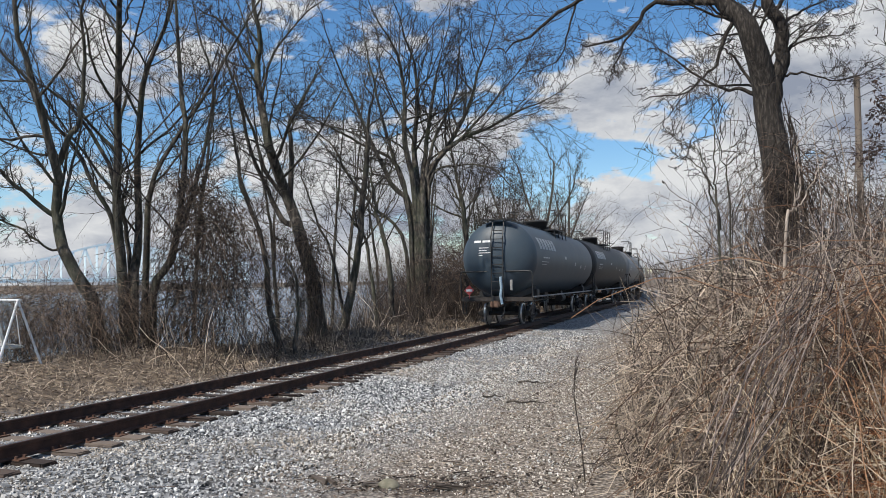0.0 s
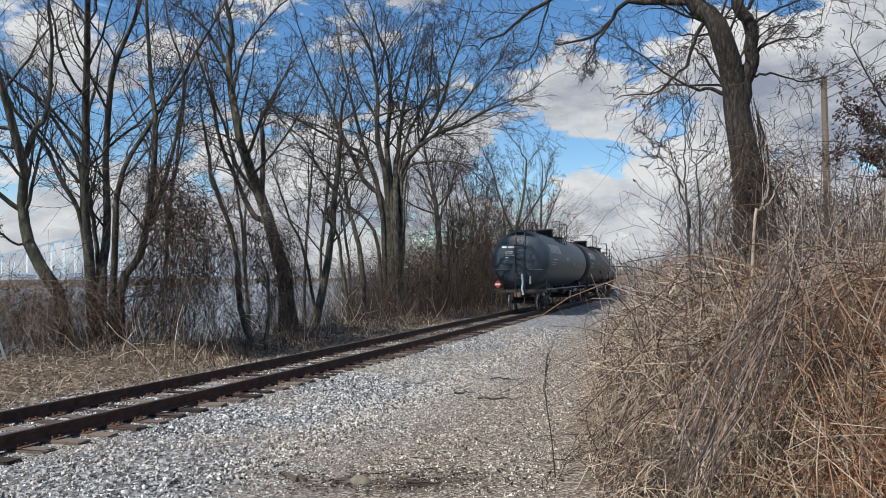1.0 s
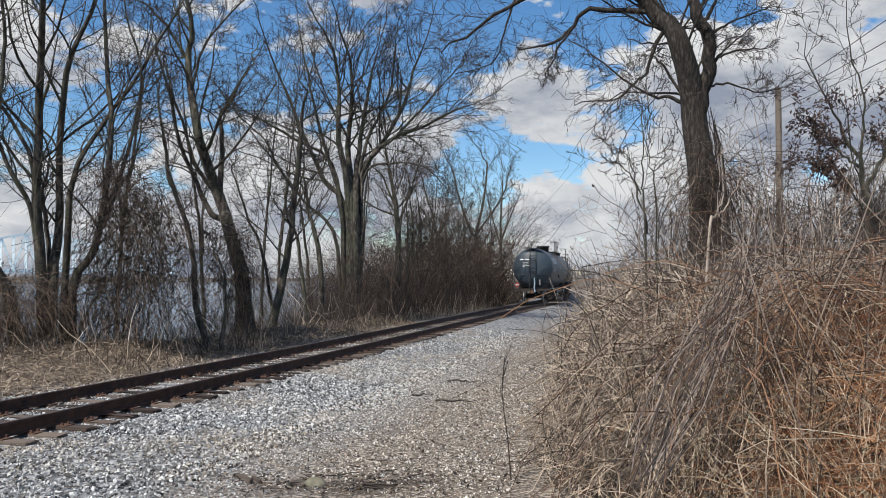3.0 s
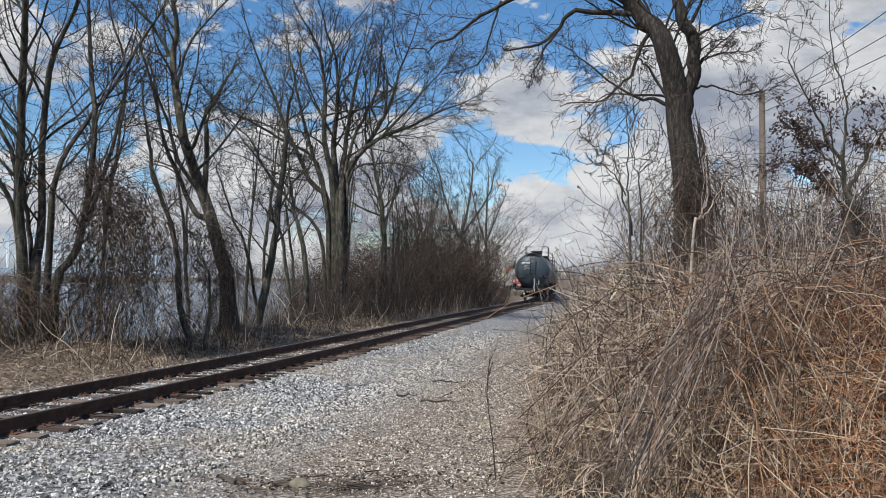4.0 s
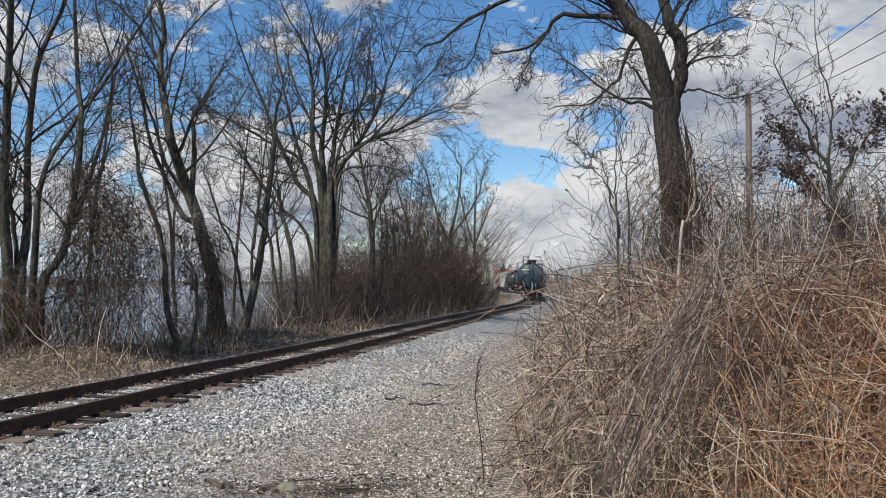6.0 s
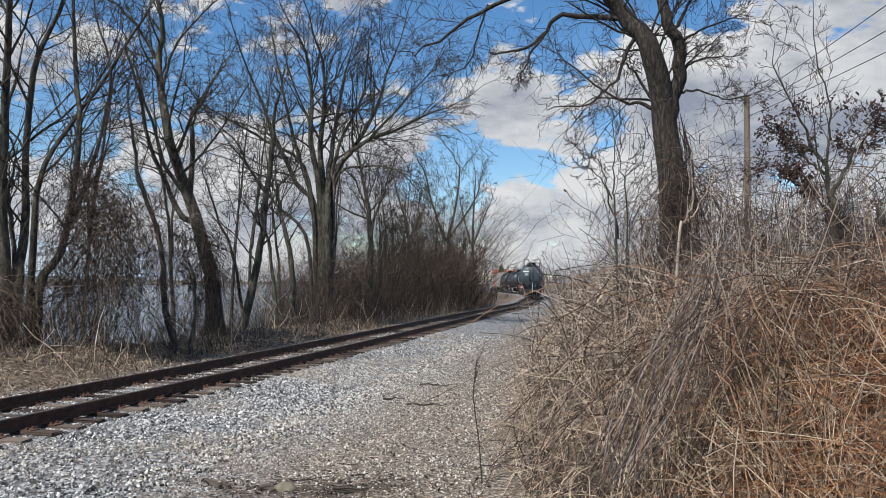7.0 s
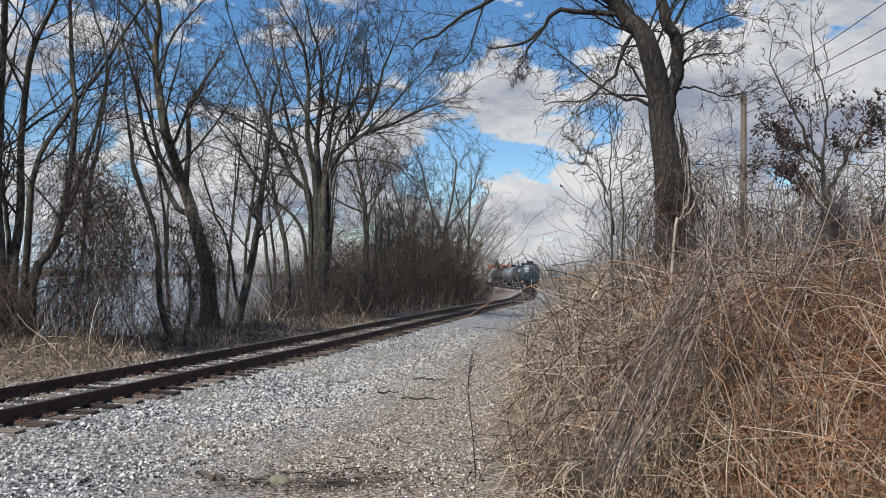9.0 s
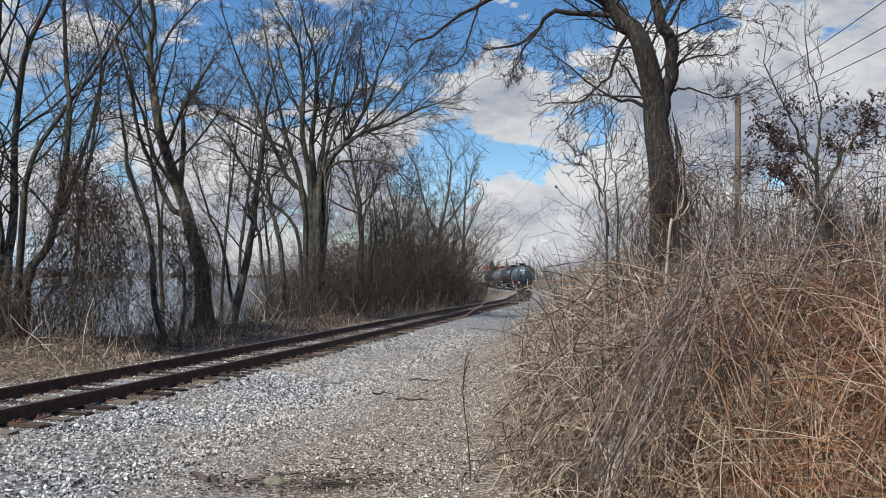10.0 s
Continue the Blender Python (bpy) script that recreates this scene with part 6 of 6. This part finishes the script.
# ---------------- small things by the path ----------------
def small_things():
    rg = random.Random(9)
    # lichen-covered rock and dark boards beside the path
    bm = bmesh.new()
    bmesh.ops.create_icosphere(bm, subdivisions=3, radius=0.12)
    for v in bm.verts:
        v.co *= 1 + 0.25 * noise.noise(v.co * 9)
        v.co.z *= 0.6
    ob = part("rock", bm, MOSS_ROCK)
    x, y = -0.62, 9.05
    ob.location = (x, y, float(ground_z([x], [y])[0]) + 0.03)
    tagged(ob, "olive lichen-covered rock lying on the gravel", "rock")
    for x, y, L, w, turn in ((-0.80, 9.10, 0.22, 0.12, 8), (-1.42, 9.3, 0.36, 0.045, -52), (-1.27, 9.25, 0.30, 0.03, -66), (0.05, 8.80, 0.34, 0.05, 6)):
        bm = bmesh.new()
        box(bm, (0, 0, 0.02), (L, w, 0.045), bevel=0.008)
        bmesh.ops.subdivide_edges(bm, edges=bm.edges, cuts=2)
        for v in bm.verts:
            v.co += Vector((rg.uniform(-1, 1), rg.uniform(-1, 1), rg.uniform(-1, 1))) * 0.007
        ob = part("wood_scrap", bm, DARK_WOOD)
        ob.matrix_basis = pose(x, y, float(ground_z([x], [y])[0]) + 0.012, rg.uniform(-6, 6), rg.uniform(-8, 8), turn)
        tagged(ob, "splintered dark rotten board on the gravel", "wood scrap", "wood scraps by the path")
    # bark chips and broken twigs strewn round the rock
    rc = np.random.default_rng(33)
    m = 420
    cx, cy = rc.normal(-0.35, 0.75, m), rc.normal(9.05, 0.30, m)
    g = Geo()
    leaf_cards(rc, g, np.stack([cx, cy, ground_z(cx, cy) + 0.03], 1), 0.028, 0.35)
    m = 70
    cx, cy, ca = rc.normal(-0.5, 0.8, m), rc.normal(9.1, 0.35, m), rc.uniform(0, np.pi, m)
    cl = rc.uniform(0.04, 0.16, m)[:, None] * np.linspace(-1, 1, 3)
    P = np.stack([cx[:, None] + np.cos(ca)[:, None] * cl, cy[:, None] + np.sin(ca)[:, None] * cl, np.repeat((ground_z(cx, cy) + 0.035)[:, None], 3, 1)], 2)
    g.tube(P, np.full((m, 3), 0.005), 4)
    tagged(new("bark_chips", g.mesh("bark_chips", CHIPS)), "dark bark chips and broken twigs strewn on the gravel", "debris", kind="stuff")
    # fallen branch
    rgn = np.random.default_rng(31)
    for x, y, L, turn, seed in ((1.45, 14.6, 0.75, -25, 1), (0.9, 15.4, 0.4, 10, 2), (1.9, 17.5, 0.7, -30, 3)):
        P = np.zeros((1, 8, 3))
        P[0, :, 0] = np.linspace(-L / 2, L / 2, 8)
        P[0, :, 1:] = rgn.normal(size=(8, 2)) * 0.03
        P[0, :, 2] = np.abs(P[0, :, 2]) + 0.03
        g = Geo()
        Rr = np.linspace(0.022, 0.008, 8)[None]
        g.tube(P, Rr, 6)
        g.tube(*sprout(rgn, P, Rr, 4, 4, 0.3, 0.22, 35, 0.0, 0.1, 0.6), 4)
        ob = new("fallen_branch", g.mesh("fallen_branch", BARK, True))
        ob.matrix_basis = pose(x, y, float(ground_z([x], [y])[0]), 0, 0, turn)
        tagged(ob, "thin fallen branch on the dirt and gravel", "branch", "fallen branches")
    # lone dead weed at the path's edge
    P = smooth_line([(0, 0, -0.05), (-0.04, 0, 0.45), (-0.10, 0.02, 0.95), (-0.07, 0, 1.35)], 10)[None]
    Rr = np.linspace(0.0085, 0.0045, 10)[None]
    g = Geo()
    g.tube(P, Rr, 6)
    A, AR = sprout(rgn, P, Rr, 9, 6, 0.5, 0.2, 26, 0.22, 0.08, 0.6)
    g.tube(A, AR, 4)
    g.tube(*sprout(rgn, A, AR, 3, 3, 0.3, 0.4, 35, 0.1, 0.1, 0.7), 3)
    ob = new("dead_weed", g.mesh("dead_weed", TWIG, True))
    ob.location = (1.5, 8.95, float(ground_z([1.5], [8.95])[0]))
    tagged(ob, "lone dead weed stalk standing at the path's edge", "weed")


small_things()


def utility_pole():
    x, y = 16.83, 32.95
    ob = tagged(new("utility_pole"), "weathered wooden utility pole behind the thicket", "utility pole")
    base = float(ground_z([x], [y])[0])
    ob.location = (x, y, base)
    bm = bmesh.new()
    rod(bm, (0, 0, -0.5), (0, 0, 9.9 - base), 0.16, 14, 0.12)
    part("pole", bm, POLE_WOOD, ob)
    wires = tagged(new("power_lines"), "dark overhead wires sagging from the pole", "wires")
    for k in range(3):
        a, b = Vector((x, y, 9.7 - 0.35 * k)), Vector((x - 5.0 + 1.6 * k, y - 31.0, 10.6 - 0.35 * k))
        P = np.array([[a.lerp(b, t) - Vector((0, 0, 1.2 * (t - t * t) * 1.2)) for t in np.linspace(0, 1, 14)]], float)
        g = Geo()
        g.tube(P, np.full((1, 14), 0.014), 5)
        part("wire", g.mesh("wire", WIRE), None, wires)


utility_pole()


def lawn_swing():
    """White swing seat on an A-frame, by the river."""
    x, y = -9.94, 18.65
    ob = tagged(new("lawn_swing"), "old white lawn swing with a metal A-frame on the bank", "swing seat")
    ob.matrix_basis = pose(x, y, float(ground_z([x], [y])[0]), 0, 0, 139) @ Matrix.Diagonal((0.9, 0.9, 0.9, 1))
    for sx in (-1, 1):
        for sy in (-1, 1):
            bm = bmesh.new()
            rod(bm, (sx * 0.85 + sx * 0.12, sy * 0.55, -0.05), (sx * 0.85, 0, 1.65), 0.03, 8)
            part("leg", bm, WHITE_PAINT, ob)
    bm = bmesh.new()
    rod(bm, (-0.95, 0, 1.65), (0.95, 0, 1.65), 0.03, 8)
    part("top_bar", bm, WHITE_PAINT, ob)
    bm = bmesh.new()
    box(bm, (0, 0, 0.5), (1.3, 0.5, 0.07), bevel=0.03)
    part("seat", bm, CANVAS, ob)
    bm = bmesh.new()
    box(bm, (0, 0.28, 0.82), (1.3, 0.07, 0.62), pose(0, 0, 0, -14), bevel=0.03)
    part("backrest", bm, CANVAS, ob)
    for sx in (-1, 1):
        bm = bmesh.new()
        rod(bm, (sx * 0.62, -0.15, 0.55), (sx * 0.66, 0, 1.64), 0.012, 6)
        part("hanger", bm, WHITE_PAINT, ob)


lawn_swing()


# ---------------- across the river and beyond ----------------
def truss_bridge():
    a, b = Vector((-435, 560, 6.8)), Vector((-165, 695, 9.2))
    ob = tagged(new("truss_bridge"), "long pale blue steel truss bridge over the river", "bridge")
    n = 36
    way = (b - a)
    side = Vector((way.y, -way.x, 0)).normalized() * 6

    def top(i):
        t = i / n
        return 10.5 + 17 * math.exp(-((t - 0.663) / 0.16) ** 2)

    def node(i, s, up):
        return a + way * (i / n) + side * s + Vector((0, 0, top(i) if up else 0))
    bm = bmesh.new()
    box(bm, (a + b) / 2 - Vector((0, 0, 1.3)), (13, way.length, 1.6), pose(0, 0, 0, 0, 0, -math.degrees(math.atan2(way.x, way.y))))
    part("deck", bm, BRIDGE_PAINT, ob)
    for s in (-1, 1):
        for nm, draw in (("bottom_chord", lambda i, m: bar(m, node(i, s, 0), node(i + 1, s, 0), 1.3, 1.5)),
                         ("top_chord", lambda i, m: bar(m, node(i, s, 1), node(i + 1, s, 1), 1.2, 1.3))):
            for i in range(n):
                bm = bmesh.new()
                draw(i, bm)
                part(nm, bm, BRIDGE_PAINT, ob)
        for i in range(n + 1):
            bm = bmesh.new()
            bar(bm, node(i, s, 0), node(i, s, 1), 0.75, 0.75)
            part("vertical", bm, BRIDGE_PAINT, ob)
        for i in range(n):
            bm = bmesh.new()
            bar(bm, node(i, s, i % 2), node(i + 1, s, 1 - i % 2), 0.75, 0.75)
            part("diagonal", bm, BRIDGE_PAINT, ob)
    for i in (0, 12, 24, 36):
        bm = bmesh.new()
        p = a + way * (i / n)
        box(bm, (p.x, p.y, (p.z - 2 - 6) / 2), (8, 5, p.z + 4), pose(0, 0, 0, 0, 0, -63), bevel=0.3)
        part("pier", bm, WALL_PALE, ob, "pale concrete pier")


truss_bridge()


def far_woods(name, count, spots, h, label, seed):
    """A belt of far bare woods made of many thin crowns."""
    rg = np.random.default_rng(seed)
    g = Geo()
    at = spots(rg, count)
    P = np.zeros((count, 4, 3))
    H = h * rg.uniform(0.6, 1.15, count)
    k = np.linspace(0, 1, 4)
    P[:] = at[:, None]
    P[..., 2] += H[:, None] * k
    P[:, 1:, :2] += rg.normal(size=(count, 3, 2)) * h * 0.05
    g.tube(P, (H * 0.035)[:, None] * np.array([0.6, 1.0, 0.8, 0.15]), 3)
    A, AR = sprout(rg, P, np.full((count, 4), h * 0.014), 7, 3, 0.25, 0.4, 35, 0.1, 0.1, 1.0, tip=0.3)
    g.tube(A, AR, 3)
    tagged(new(name, g.mesh(name, HAZED_WOOD)), label, "woods", kind="stuff")


def along(s0, s1, d0, d1):
    def spots(rg, n):
        s, d = rg.uniform(s0, s1, n), rg.uniform(d0, d1, n)
        x, y, _ = on_track(np.minimum(s, 400), d)
        _, _, h = on_track(400.0)
        e = np.maximum(s - 400, 0)
        x, y = x + e * np.sin(h), y + e * np.cos(h)
        return np.stack([x, y, ground_z(x, y) - 0.3], 1)
    return spots


def shore(rg, n):
    az, r = np.radians(rg.uniform(-34, 9, n)), rg.uniform(1000, 1250, n)
    return np.stack([r * np.sin(az), r * np.cos(az), np.full(n, -4.5)], 1)


far_woods("far_shore_woods", 800, shore, 12, "bare woods along the far shore, coloured pale for haze", 61)
far_woods("distant_woods", 500, along(330, 420, 4, 160), 9, "grey-brown bare woods beyond the bend, coloured pale for haze", 62)
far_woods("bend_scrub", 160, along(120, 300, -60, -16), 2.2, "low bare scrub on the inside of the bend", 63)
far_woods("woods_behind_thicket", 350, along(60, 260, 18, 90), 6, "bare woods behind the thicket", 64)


def beyond_the_bend():
    # low building with an orange roof
    b = tagged(new("building"), "low pale building with an orange roof beyond the bend", "building")
    b.matrix_basis = pose(60.6, 314.0, 0, 0, 0, -10) @ Matrix.Diagonal((0.62, 0.8, 0.92, 1))
    bm = bmesh.new()
    box(bm, (0, 0, 2.6), (13, 9, 5.6))
    part("wall", bm, WALL_PALE, b)
    bm = bmesh.new()
    vs = [bm.verts.new(p) for p in ((-7, -5, 5.3), (7, -5, 5.3), (7, 5, 5.3), (-7, 5, 5.3), (-7, 0, 7.9), (7, 0, 7.9))]
    for f in ((0, 1, 5, 4), (2, 3, 4, 5), (0, 4, 3), (1, 2, 5), (3, 2, 1, 0)):
        bm.faces.new([vs[i] for i in f])
    part("roof", bm, ROOF_ORANGE, b)
    for i in range(4):
        bm = bmesh.new()
        box(bm, (-4.5 + 3 * i, -4.52, 3.4), (1.2, 0.08, 1.3))
        part("window", bm, DARK_GLASS, b)
    # evergreen beside it
    rg = np.random.default_rng(71)
    x, y = 56.0, 294.0
    t = tagged(new("tree"), "dark green evergreen tree beyond the bend", "tree")
    t.location = (x, y, float(ground_z([x], [y])[0]))
    bm = bmesh.new()
    rod(bm, (0, 0, -0.3), (0, 0, 8.2), 0.25, 8, 0.05)
    part("trunk", bm, BARK, t)
    n = 2600
    z = rg.random(n) ** 1.2 * 6.2 + 2.6
    r = np.sqrt(rg.random(n)) * (9.0 - z) * 0.42
    a = rg.uniform(0, 2 * np.pi, n)
    g = Geo()
    leaf_cards(rg, g, np.stack([r * np.cos(a), r * np.sin(a), z], 1), 0.34, 0.6)
    part("crown", g.mesh("crown", EVERGREEN), None, t)
    for x, y, h in ((62.5, 300.0, 10.5), (50.0, 262.0, 9.0)):
        p = tagged(new("utility_pole"), "distant wooden utility pole", "utility pole")
        p.location = (x, y, -0.3)
        bm = bmesh.new()
        rod(bm, (0, 0, -0.2), (0, 0, h), 0.13, 8, 0.10)
        part("pole", bm, POLE_WOOD, p)


beyond_the_bend()
motions()
